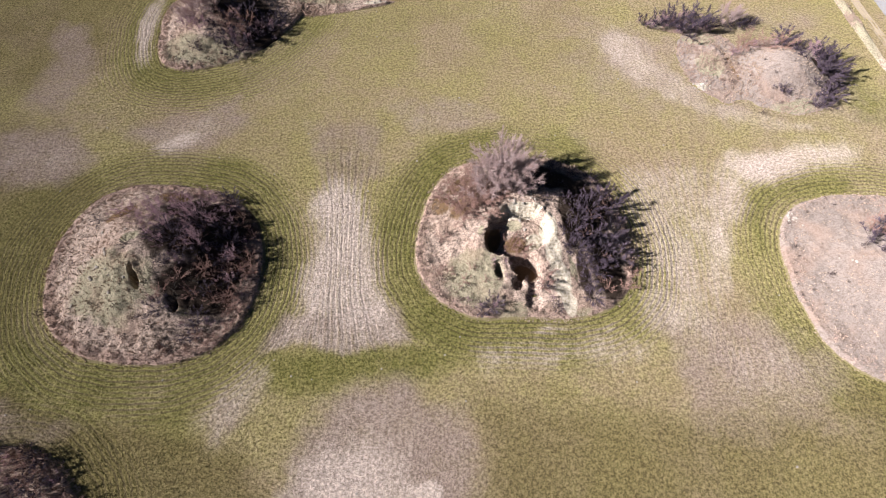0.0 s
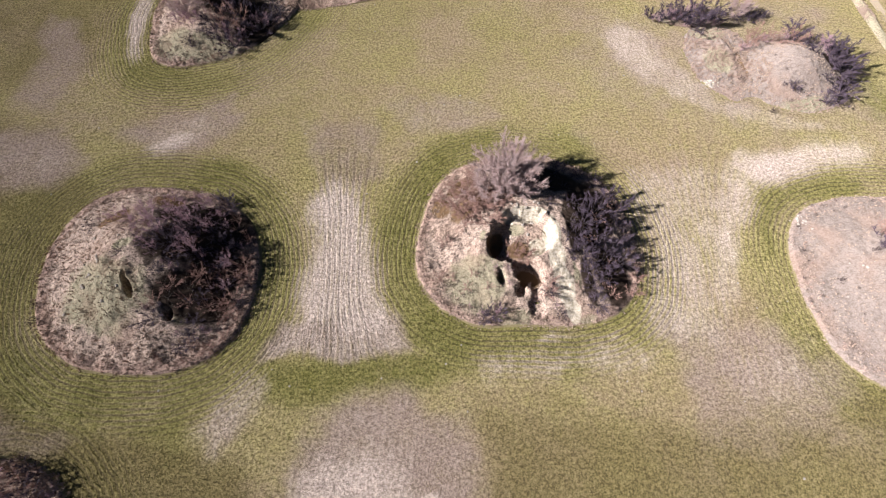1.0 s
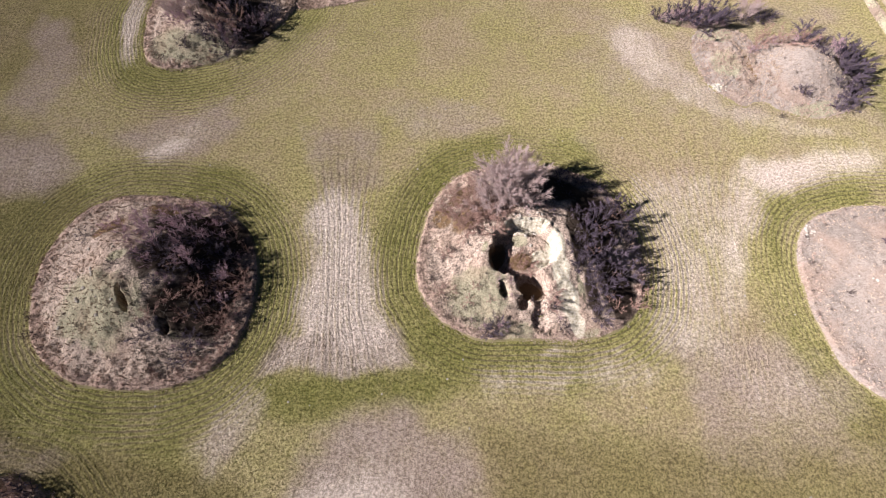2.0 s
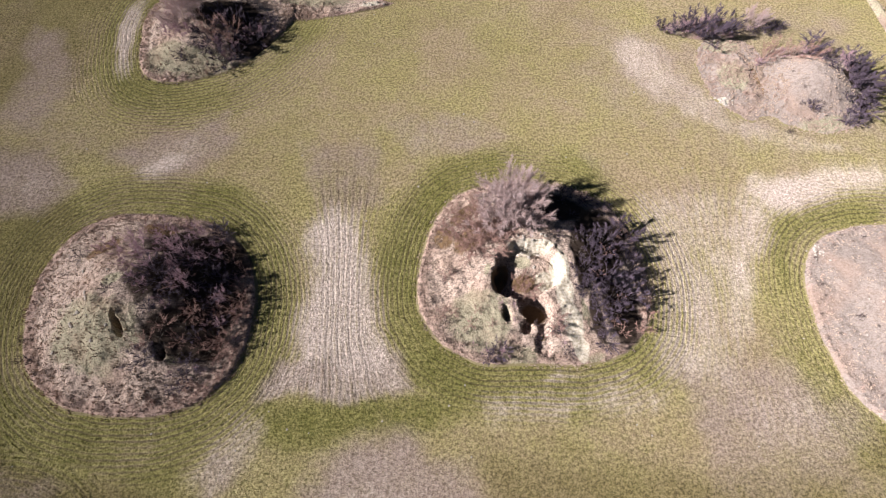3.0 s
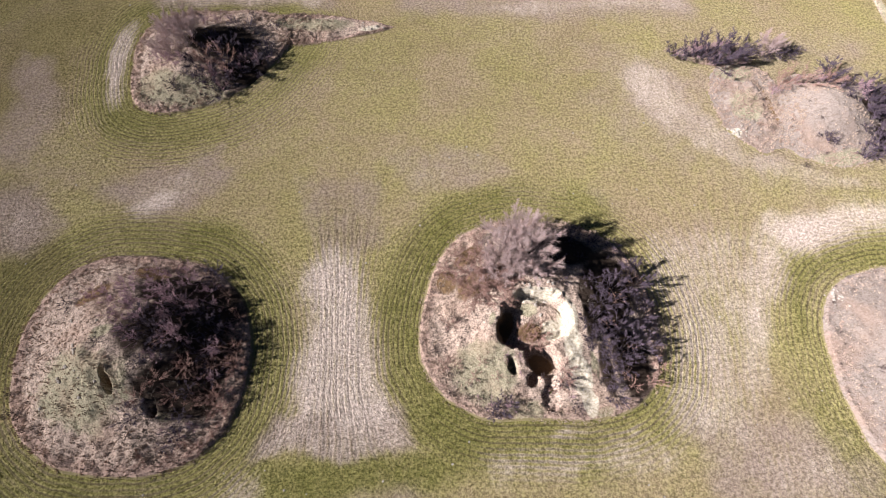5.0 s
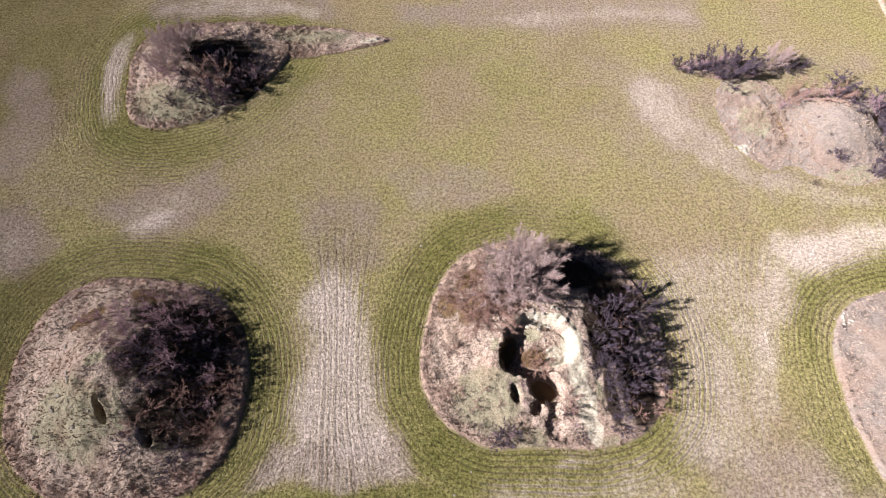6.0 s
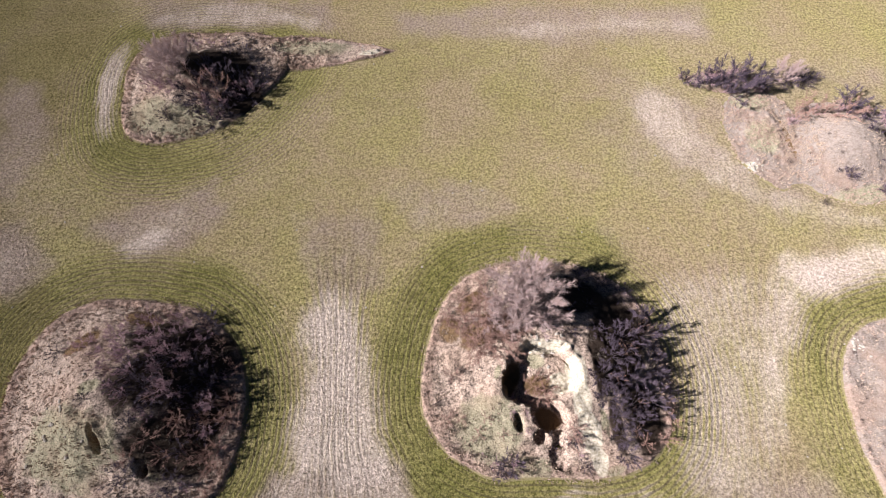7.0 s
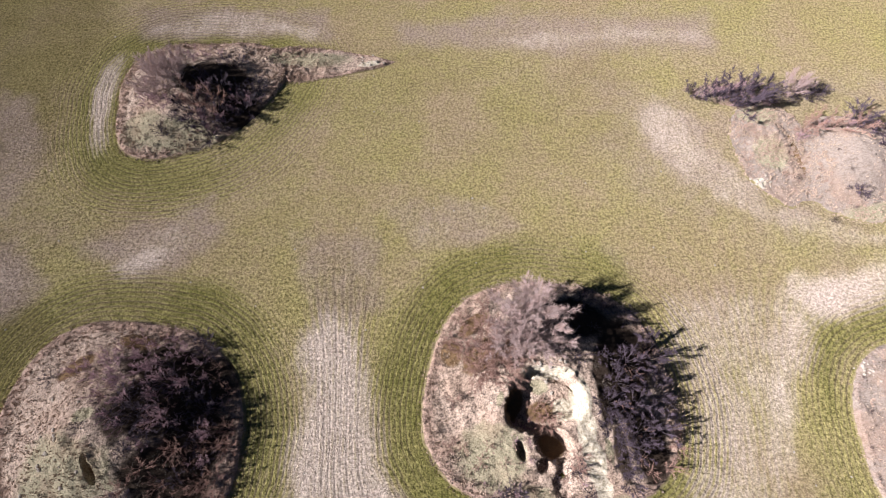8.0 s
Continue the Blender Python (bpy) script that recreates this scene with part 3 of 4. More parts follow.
def strew(count, seed):
    """Places on the tilled field: a wedge of land that widens away from the start of the walk."""
    rs = np.random.RandomState(seed)
    x, y = rs.uniform(-76, 76, count), rs.uniform(-7, 84, count)
    wedge = np.abs(x) < 45 + 0.38 * (y + 3)
    x, y = x[wedge], y[wedge]
    near, values = field_values(x, y)
    rows = values["rows"]
    # seedlings stand on the crests of the rows
    phase, e = values["phase"], 0.05
    gx = (drilling(x + e, y)[1] - phase) / e
    gy = (drilling(x, y + e)[1] - phase) / e
    slope = gx * gx + gy * gy
    crest = (np.round(phase / ROW - 0.25) + 0.25) * ROW
    shift = np.where((rows > 0.2) & (slope > 0.3) & (slope < 3.0), crest - phase + rs.normal(0, 0.05, len(x)), 0.0)
    x, y = x + shift * gx / np.maximum(slope, 0.3), y + shift * gy / np.maximum(slope, 0.3)
    values["phase"] = phase + shift
    keep = near > 0.15
    for m in BANKS:
        keep &= m.outside(x, y) > 0.1
    return x[keep], y[keep], {name: v[keep] for name, v in values.items()}


def build_tufts():
    x, y, values = strew(310000, 5)
    rs = np.random.RandomState(6)
    n = len(x)
    turn, r = rs.uniform(0, 2 * np.pi, n), rs.uniform(0.04, 0.1, n)
    h = r * rs.uniform(0.5, 1.3, n)
    corner = turn[:, None] + np.arange(3)[None, :] * 2.094 + rs.uniform(-0.4, 0.4, (n, 3))
    v = np.zeros((n, 4, 3))
    v[:, :3, 0] = x[:, None] + r[:, None] * np.cos(corner)
    v[:, :3, 1] = y[:, None] + r[:, None] * np.sin(corner)
    v[:, :3, 2] = -0.05
    v[:, 3, 0], v[:, 3, 1], v[:, 3, 2] = x + rs.uniform(-0.05, 0.05, n), y + rs.uniform(-0.05, 0.05, n), h
    base = np.arange(n)[:, None] * 4
    f = np.concatenate([base + np.array([[0, 1, 3]]), base + np.array([[1, 2, 3]]), base + np.array([[2, 0, 3]])], 1).reshape(-1, 3)
    me = mesh_from("seedling_tufts", v.reshape(-1, 3), f, TUFT, smooth=False)
    for name, a in values.items():
        add_attr(me, name, np.repeat(a, 4))
    tagged(new("wheat_seedlings", me), "short winter wheat tufts and soil clods in rows", "crop", kind="stuff")


def axis(lo, hi, pitch):
    far = np.array([2.0, 6, 15, 35, 80, 180, 400, 900, 2000, 3500])
    return np.concatenate([lo - far[::-1], np.arange(lo, hi + pitch / 2, pitch), hi + far])


def build_ground():
    xs, ys = axis(-78, 78, 0.45), axis(-14, 92, 0.45)
    gx, gy = np.meshgrid(xs, ys)
    x, y = gx.ravel(), gy.ravel()
    near, values = field_values(x, y)
    z = swell(x, y) + 0.05 * rough(x, y, 0.9, 2) * (np.abs(x) < 78)
    me = mesh_from("ground", np.stack([x, y, z], 1), grid_faces(len(ys), len(xs)), FIELD)
    for name, v in values.items():
        add_attr(me, name, v)
    tagged(new("ground", me), "winter wheat field with pale bare patches and drill rows", "field", kind="structure")


build_ground()
build_tufts()


def build_mound(m, name, mat, label, category, rings=84, spokes=260):
    a = np.linspace(0, 2 * np.pi, spokes, endpoint=False)
    t = np.concatenate([np.linspace(0.004, 0.9, rings - 14), np.linspace(0.91, 1.03, 14)])
    tt, aa = np.meshgrid(t, a, indexing="ij")
    r = m.reach(aa) * tt
    x, y = m.x + r * np.cos(aa), m.y + r * np.sin(aa)
    z = m.z(x, y)
    x, y, z = x.ravel(), y.ravel(), z.ravel()
    verts = np.concatenate([np.stack([x, y, z], 1), [[m.x, m.y, float(m.z(m.x, m.y))]]])
    faces = grid_faces(len(t), spokes, wrap=True)
    cap = np.stack([np.full(spokes, len(x)), np.arange(spokes), (np.arange(spokes) + 1) % spokes, (np.arange(spokes) + 1) % spokes], 1)
    me = bpy.data.meshes.new(name)
    me.from_pydata(verts.tolist(), [], faces[:, ::1].tolist() + cap[:, :3].tolist())
    me.polygons.foreach_set("use_smooth", np.full(len(me.polygons), True))
    me.materials.append(mat)
    x, y = verts[:, 0], verts[:, 1]
    for key, spots in (("moss", m.moss), ("chalk", m.chalk), ("earth", m.earth), ("shaded_litter", m.shaded_litter)):
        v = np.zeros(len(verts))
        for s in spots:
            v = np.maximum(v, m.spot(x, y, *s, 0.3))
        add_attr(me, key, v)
    alone = np.full(len(x), 9.0)
    for other in MOUNDS + BANKS:
        if other is not m:
            alone = np.minimum(alone, other.outside(x, y))
    add_attr(me, "rim", (1 - step(0.0, m.fade, -m.outside(x, y))) * step(-0.6, 0.2, alone))
    add_attr(me, "hem", m.hem * (1 - step(0.6, 2.6, -m.outside(x, y))))
    me.update()
    return tagged(new(name, me), label, category)


build_mound(M1, "burial_mound", DRY, "round grassy earth mound with two dug holes and dark scrub", "mound")
build_mound(M2, "burial_mound", DRY, "dug-out earth mound with a white chalk pit and bare thorn scrub", "mound")
build_mound(M3, "burial_mound", DRY, "low oval mound under bare shrubs with a mossy flank", "mound", 66, 200)
build_mound(M4, "burial_mound", PALE, "bleached dry-grass mound with a few small bushes", "mound", 60, 190)
build_mound(M5, "burial_mound", PALE, "large smooth mound of pale dry grass", "mound", 64, 200)
build_mound(M6, "burial_mound", DRY, "rough mound covered with dense low brown scrub", "mound", 60, 190)
build_mound(BANK3, "field_bank", DRY, "narrow tussocky grass bank with a patch of chalk", "bank", 36, 160)
build_mound(BANK4, "field_bank", PALE, "lumpy spoil bank of dry earth beside the mound", "bank", 44, 160)
build_mound(VERGE, "field_bank", DRY, "narrow rough verge of dry grass beside the track", "bank", 20, 130)
build_mound(BANK5, "field_bank", DRY, "low grassy strip under a line of shrubs", "bank", 30, 130)


def tussocks(m, count, inner, outer, seed, size=1.0, mat=None, patch=0.0):
    """Dry grass tussocks as one strewn mass; more of them towards the rim."""
    rs = np.random.RandomState(seed)
    a = rs.uniform(0, 2 * np.pi, count)
    reach = m.reach(a)
    r = reach * np.sqrt(rs.uniform(inner ** 2, outer ** 2, count))
    x, y = m.x + r * np.cos(a), m.y + r * np.sin(a)
    keep = rough(x, y, 0.35, 3, seed) + 0.9 * (r / reach - 0.7) * (inner > 0.5) > rs.uniform(-0.5, 0.5, count) + patch
    for key in m.pits:
        keep &= m.spot(x, y, *key[:5], 0.9) < 0.1
    for key in m.chalk:
        keep &= m.spot(x, y, *key, 0.7) < 0.05
    for key in m.shaded_litter:
        keep &= m.spot(x, y, *key, 0.5) < 0.25
    x, y = x[keep], y[keep]
    z, n, blades = land(x, y), len(x), 6
    big = size * rs.uniform(0.5, 1.15, n)
    t = rs.uniform(0, 2 * np.pi, (n, blades))
    lean = rs.uniform(0.1, 0.75, (n, blades))
    tall = rs.uniform(0.18, 0.38, (n, blades)) * big[:, None]
    bx, by = x[:, None] + 0.1 * big[:, None] * np.cos(t), y[:, None] + 0.1 * big[:, None] * np.sin(t)
    v = np.zeros((n, blades, 4, 3))
    for k in range(3):
        v[:, :, k, 0] = bx + 0.075 * big[:, None] * np.cos(t + k * 2.094)
        v[:, :, k, 1] = by + 0.075 * big[:, None] * np.sin(t + k * 2.094)
        v[:, :, k, 2] = z[:, None] - 0.06
    v[:, :, 3, 0] = bx + lean * tall * np.cos(t)
    v[:, :, 3, 1] = by + lean * tall * np.sin(t)
    v[:, :, 3, 2] = z[:, None] + tall
    base = np.arange(n * blades)[:, None] * 4
    f = np.concatenate([base + np.array([[0, 1, 3]]), base + np.array([[1, 2, 3]]), base + np.array([[2, 0, 3]])], 1).reshape(-1, 3)
    me = mesh_from("dry_grass", v.reshape(-1, 3), f, mat or STRAW, smooth=False)
    tagged(new("dry_grass", me), "withered brown weed clumps on the rough turf" if mat else "coarse straw-coloured dry grass tussocks on the mound", "grass", kind="stuff")


for k, (m, rim, inner, size) in enumerate(((M1, 2000, 5200, 0.55), (M2, 2600, 5200, 0.65), (M3, 1700, 3000, 0.6), (M4, 1300, 2000, 0.5), (M5, 1500, 2600, 0.45), (M6, 1800, 1500, 0.9))):
    tussocks(m, rim, 0.84, 1.02, 31 + k, size)
    tussocks(m, inner, 0.05, 0.9, 51 + k, 0.5)
for k, (m, count, inner) in enumerate(((M1, 900, 0.72), (M2, 2200, 0.45), (M3, 600, 0.5), (M4, 700, 0.6), (M5, 500, 0.8), (M6, 900, 0.5), (BANK3, 900, 0.0), (BANK4, 1900, 0.0), (BANK5, 600, 0.0))):
    tussocks(m, count, inner, 1.0, 71 + k, 0.62 if k != 6 else 0.45, DEAD, 0.25 if k < 6 else 0.1)
tussocks(VERGE, 700, 0.0, 0.99, 40, 0.7)
tussocks(BANK3, 2400, 0.0, 1.05, 37, 0.5)
tussocks(BANK4, 1500, 0.0, 1.0, 38, 0.7)
tussocks(BANK5, 500, 0.0, 0.99, 39, 0.6)


# ---- bare shrubs and trees ----
class Wood:
    """Gathers tapered three-sided limbs into vertex and face lists."""

    def __init__(self):
        self.v, self.f = [], []

    def limb(self, points, radii):
        base = len(self.v)
        for i, (p, r) in enumerate(zip(points, radii)):
            way = (points[min(i + 1, len(points) - 1)] - points[max(i - 1, 0)]).normalized()
            side = way.cross(Vector((0.3, 0.5, 0.81))).normalized()
            up = way.cross(side)
            for k in range(3):
                self.v.append(p + (side * math.cos(k * 2.094) + up * math.sin(k * 2.094)) * r)
        for i in range(len(points) - 1):
            for k in range(3):
                a, b = base + 3 * i + k, base + 3 * i + (k + 1) % 3
                self.f.append((a, b, b + 3))
                self.f.append((a, b + 3, a + 3))

    def spike(self, p, q, r):
        base = len(self.v)
        way = (q - p).normalized()
        side = way.cross(Vector((0.3, 0.5, 0.81))).normalized()
        up = way.cross(side)
        for k in range(3):
            self.v.append(p + (side * math.cos(k * 2.094) + up * math.sin(k * 2.094)) * r)
        self.v.append(q)
        for k in range(3):
            self.f.append((base + k, base + (k + 1) % 3, base + 3))

    def mesh(self, name, mat):
        return mesh_from(name, [tuple(v) for v in self.v], self.f, mat, smooth=False)


def tilt(rnd, way, amount):
    v = way + Vector((rnd.uniform(-1, 1), rnd.uniform(-1, 1), rnd.uniform(-1, 1))) * amount
    return v.normalized()


def shrub_parts(seed, height, spread, stems, boughs, twigs, thick, trunk=0.0):
    """Limbs and twigs of a leafless shrub (trunk: metres of single trunk below the crown)."""
    rnd = random.Random(seed)
    limbs, fine = Wood(), Wood()
    foot = Vector((0, 0, -0.15))
    if trunk:
        top = Vector((rnd.uniform(-0.15, 0.15), rnd.uniform(-0.15, 0.15), trunk))
        limbs.limb([foot, foot.lerp(top, 0.5) + Vector((0.05, 0.03, 0)), top], [thick * 1.6, thick * 1.3, thick * 1.1])
        foot = top
    for s in range(stems):
        a = 2 * math.pi * (s + rnd.uniform(-0.35, 0.35)) / stems
        lean = rnd.uniform(0.1, 1.0) * spread
        way = Vector((math.cos(a) * lean, math.sin(a) * lean, 1)).normalized()
        length = (height - foot.z) * rnd.uniform(0.72, 1.0) * (1 + 0.15 * lean)
        p = foot + Vector((math.cos(a), math.sin(a), 0)) * rnd.uniform(0, 0.08) * height * (0 if trunk else 1)
        points = [p]
        for k in range(4):
            way = tilt(rnd, way, 0.16)
            p = p + way * length / 4
            points.append(p)
        limbs.limb(points, [thick * f for f in (0.75, 0.55, 0.38, 0.24, 0.1)])
        for b in range(boughs):
            f = (0.22 + 0.77 * rnd.random() ** 0.65) * 4
            i = min(int(f), 3)
            p0 = points[i].lerp(points[i + 1], f - i)
            out = tilt(rnd, (points[i + 1] - points[i]).normalized() + Vector((p0.x, p0.y, 0)) * 0.25 / height, 0.75)
            blen = height * rnd.uniform(0.12, 0.26)
            p1 = p0 + out * blen * 0.55
            out2 = tilt(rnd, out + Vector((0, 0, 0.25)), 0.3)
            p2 = p1 + out2 * blen * 0.45
            limbs.spike(p0, p0.lerp(p1, 1.2), thick * 0.28)
            limbs.spike(p0.lerp(p1, 0.85), p2, thick * 0.2)
            for _ in range(twigs):
                g = rnd.uniform(0.15, 1.0)
                q = p0.lerp(p1, g / 0.55) if g < 0.55 else p1.lerp(p2, (g - 0.55) / 0.45)
                w = tilt(rnd, out2, 0.85)
                fine.spike(q, q + w * (0.1 + height * rnd.uniform(0.035, 0.085)), thick * rnd.uniform(0.18, 0.32))
    return limbs, fine


KINDS = {
    "round": (3, 2.3, 1.0, 11, 11, 24, 0.043, 0.0, TWIG, "thorn_shrub", "bare grey-violet thorn shrub, leafless, on the mound"),
    "dense": (5, 1.9, 1.2, 11, 10, 22, 0.039, 0.0, TWIG, "thorn_shrub", "dense leafless thorn shrub with dark twigs on the mound"),
    "rusty": (7, 2.0, 1.1, 9, 8, 16, 0.035, 0.0, RUST, "bramble_shrub", "reddish-brown leafless bush on dry grass"),
    "plum": (23, 2.0, 1.2, 10, 9, 19, 0.03, 0.0, PLUM, "blackthorn_shrub", "plum-tinted leafless blackthorn bush with fine twigs"),
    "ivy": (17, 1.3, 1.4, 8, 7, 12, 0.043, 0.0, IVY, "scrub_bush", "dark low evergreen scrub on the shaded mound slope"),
    "low": (9, 0.9, 1.0, 7, 5, 9, 0.035, 0.0, BRUSH, "low_bush", "low brown twiggy bush in dry grass"),
    "tall": (12, 5.4, 0.75, 15, 18, 38, 0.036, 0.0, HAZE, "hawthorn_tree", "tall leafless hawthorn with a fuzzy grey-pink crown"),
    "tree": (14, 4.6, 0.7, 8, 12, 24, 0.05, 0.8, PLUM, "small_tree", "small bare tree with a short trunk and pale twigs"),
}
FIRST = {}
GROWTH = {"round": (1.2, 1.0), "dense": (1.08, 0.86), "rusty": (1.25, 1.0), "plum": (0.62, 0.6), "ivy": (0.75, 0.75), "low": (0.75, 0.7), "tall": (0.95, 0.92), "tree": (0.7, 0.7)}


def plant(kind, x, y, size=1.0, turn=None, wide=1.0):
    seed, height, spread, stems, boughs, twigs, thick, trunk, mat, name, label = KINDS[kind]
    turn = RND.uniform(0, 360) if turn is None else turn
    across, up = GROWTH[kind]
    m = pose(x, y, float(land(x, y)) - 0.03, 0, 0, turn)
    grown = Matrix.Diagonal((size * wide * across, size * wide * across, size * up, 1))
    if kind in FIRST:
        ob = copy_thing(FIRST[kind], m)
        ob.matrix_basis = m @ grown
        return ob
    limbs, fine = shrub_parts(seed, height, spread, stems, boughs, twigs, thick, trunk)
    ob = new(name)
    part("stem", limbs.mesh(name + "_stem", mat if kind in ("tall", "plum", "rusty") else BARK), ob)
    part("crown", fine.mesh(name + "_crown", mat), ob, kind="stuff")
    FIRST[kind] = tagged(ob, label, "tree" if "tree" in name else "shrub", "bare shrubs on the mounds")
    ob.matrix_basis = m @ grown
    return ob


RND = random.Random(21)


def thicket(m, count, kinds, a0, a1, r0, r1, s0, s1, apart=1.1, wide=1.0):
    """Shrubs strewn over a sector of a mound."""
    placed, tries = [], 0
    while len(placed) < count and tries < count * 30:
        tries += 1
        a = radians(RND.uniform(a0, a1))
        r = float(m.reach(np.array(a))) * math.sqrt(RND.uniform(r0 * r0, r1 * r1))
        x, y = m.x + r * math.cos(a), m.y + r * math.sin(a)
        if any((x - u) ** 2 + (y - v) ** 2 < apart * apart for u, v in placed):
            continue
        placed.append((x, y))
        plant(RND.choice(kinds), x, y, RND.uniform(s0, s1), wide=wide * RND.uniform(0.9, 1.25))


# mound with the chalk pit
for x, y, size in ((7.0, 31.0, 1.0), (6.0, 30.2, 0.95), (7.4, 29.6, 0.9), (5.0, 29.0, 0.78), (6.6, 28.4, 0.75), (4.0, 28.0, 0.56), (7.5, 32.0, 0.8), (6.6, 32.2, 0.66), (7.6, 28.2, 0.6)):
    plant("tall", x, y, size)
for x, y, size in ((2.2, 26.6, 1.0), (3.3, 27.2, 1.25), (4.6, 27.4, 1.2), (2.6, 28.4, 1.0), (5.6, 27.0, 0.8), (1.4, 27.6, 0.9), (3.9, 26.2, 1.0), (2.9, 25.6, 0.8), (1.0, 29.0, 0.8), (3.8, 29.4, 1.0), (4.6, 28.4, 1.1), (1.8, 30.4, 0.6), (3.0, 30.8, 0.7), (2.0, 25.4, 0.7), (-0.6, 28.8, 0.5)):
    plant("rusty", x, y, size, wide=1.3)
for kind, x, y, size in (("rusty", 7.4, 22.4, 0.8), ("rusty", 8.6, 22.0, 0.75), ("rusty", 7.9, 21.3, 0.7), ("plum", 5.4, 21.2, 0.7), ("plum", 6.2, 21.0, 0.8), ("plum", 7.0, 20.9, 0.6), ("rusty", 10.7, 18.6, 0.7), ("rusty", 10.3, 17.4, 0.7), ("dense", 10.9, 17.7, 0.55),
                         ("plum", 6.5, 18.4, 0.5), ("plum", 5.2, 19.9, 0.55), ("plum", 6.5, 19.8, 0.5), ("round", 4.9, 15.4, 0.6), ("dense", 4.2, 15.2, 0.6), ("plum", 5.4, 15.6, 0.8), ("plum", 3.8, 15.6, 0.6), ("dense", 11.9, 15.6, 0.4), ("plum", 11.4, 16.4, 0.5),
                         ("rusty", 2.2, 18.1, 0.5), ("low", 2.6, 17.6, 0.9), ("low", 1.9, 17.3, 0.8), ("rusty", -0.1, 23.2, 0.6), ("low", 0.6, 23.5, 1.0), ("low", -0.5, 22.7, 1.0), ("low", -1.6, 20.6, 1.0), ("rusty", -0.6, 19.2, 0.55), ("low", -0.2, 18.5, 1.1), ("low", 0.5, 18.5, 1.0),
                         ("rusty", -1.0, 28.9, 0.5), ("low", -2.0, 26.6, 1.0), ("plum", 6.0, 26.6, 0.4), ("dense", 9.0, 17.0, 0.4), ("rusty", 2.6, 32.4, 0.6), ("rusty", 0.4, 31.0, 0.6)):
    plant(kind, x, y, size)
thicket(M2, 13, ["round", "dense", "round", "plum"], -42, 16, 0.45, 0.84, 0.6, 1.35, 2.3, 0.76)
thicket(M2, 10, ["ivy", "dense", "rusty"], -45, 20, 0.42, 0.85, 0.35, 0.6, 1.6, 0.8)
thicket(M2, 15, ["dense", "rusty", "round"], -55, 20, 0.86, 0.96, 0.4, 0.8, 1.9, 0.8)
for x, y, size in ((12.6, 26.4, 0.5), (13.2, 25.0, 0.75), (13.5, 23.2, 0.7), (14.0, 21.6, 0.7), (14.8, 19.8, 0.7), (15.2, 18.2, 0.65), (15.7, 16.8, 0.6), (11.0, 27.2, 0.45), (16.2, 20.6, 0.8)):
    plant(RND.choice(["round", "dense", "ivy"]), x, y, size)
thicket(M2, 8, ["ivy", "dense"], 25, 68, 0.4, 0.93, 0.3, 0.55, 1.9)
for x, y, size in ((13.0, 33.4, 0.6), (15.2, 32.8, 0.5), (17.2, 31.6, 0.6), (18.8, 29.6, 0.6)):
    plant("dense", x, y, size)
thicket(M2, 12, ["plum", "low", "rusty"], 140, 265, 0.5, 0.95, 0.3, 0.5, 1.5)
thicket(M2, 30, ["low"], 120, 290, 0.45, 0.97, 0.35, 0.8, 1.3)
# mound with the two holes
for x, y, size in ((-36.2, 25.2, 0.9), (-34.8, 25.6, 1.0), (-33.4, 26.4, 1.1), (-32.0, 25.4, 1.3), (-30.6, 26.6, 1.2), (-29.0, 25.6, 1.4), (-27.6, 27.0, 1.1)):
    plant("plum", x, y, size, wide=1.2)
thicket(M1, 12, ["round", "dense"], 0, 66, 0.15, 0.75, 0.45, 0.8, 2.0, 0.8)
for x, y, size in ((-31.8, 23.0, 1.2), (-30.6, 24.2, 1.7), (-29.4, 22.6, 1.6), (-29.0, 20.6, 1.2), (-30.4, 21.4, 1.0), (-27.6, 24.6, 1.8), (-27.0, 22.2, 1.5), (-28.4, 26.0, 1.6)):
    plant("plum", x, y, size, wide=0.8)
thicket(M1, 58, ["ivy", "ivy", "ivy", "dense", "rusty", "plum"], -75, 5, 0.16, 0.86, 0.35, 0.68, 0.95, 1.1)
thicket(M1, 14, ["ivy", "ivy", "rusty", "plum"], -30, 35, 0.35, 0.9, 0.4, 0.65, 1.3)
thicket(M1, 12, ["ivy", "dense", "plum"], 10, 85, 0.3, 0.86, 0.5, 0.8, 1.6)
thicket(M1, 24, ["rusty", "plum", "rusty"], -70, 85, 0.82, 0.94, 0.35, 0.55, 1.4)
for x, y, size in ((-25.8, 21.2, 0.85), (-25.4, 24.2, 0.7), (-27.6, 23.2, 0.5), (-22.6, 20.2, 0.7), (-22.4, 17.8, 0.5)):
    plant("tree", x, y, size)
for kind, x, y, size in (("dense", -25.2, 28.4, 0.8), ("round", -24.6, 27.6, 0.6), ("rusty", -21.4, 20.4, 0.9), ("rusty", -20.8, 18.9, 0.9), ("rusty", -21.6, 16.3, 0.9), ("rusty", -22.2, 15.2, 0.7), ("dense", -32.6, 20.4, 0.4), ("low", -42.4, 15.9, 1.3), ("low", -41.4, 14.2, 1.5), ("low", -40.4, 14.0, 1.1), ("dense", -38.9, 24.6, 0.45)):
    plant(kind, x, y, size)
for x, y, size in ((-31.0, 28.2, 1.0), (-29.4, 28.0, 1.1), (-27.8, 28.6, 0.9), (-26.4, 27.4, 1.2), (-32.8, 27.4, 0.9), (-25.0, 26.4, 1.1), (-24.0, 24.8, 1.0), (-33.2, 24.6, 0.9)):
    plant("plum", x, y, size, wide=1.1)
thicket(M1, 30, ["low"], 130, 300, 0.5, 0.95, 0.35, 0.85, 1.6)
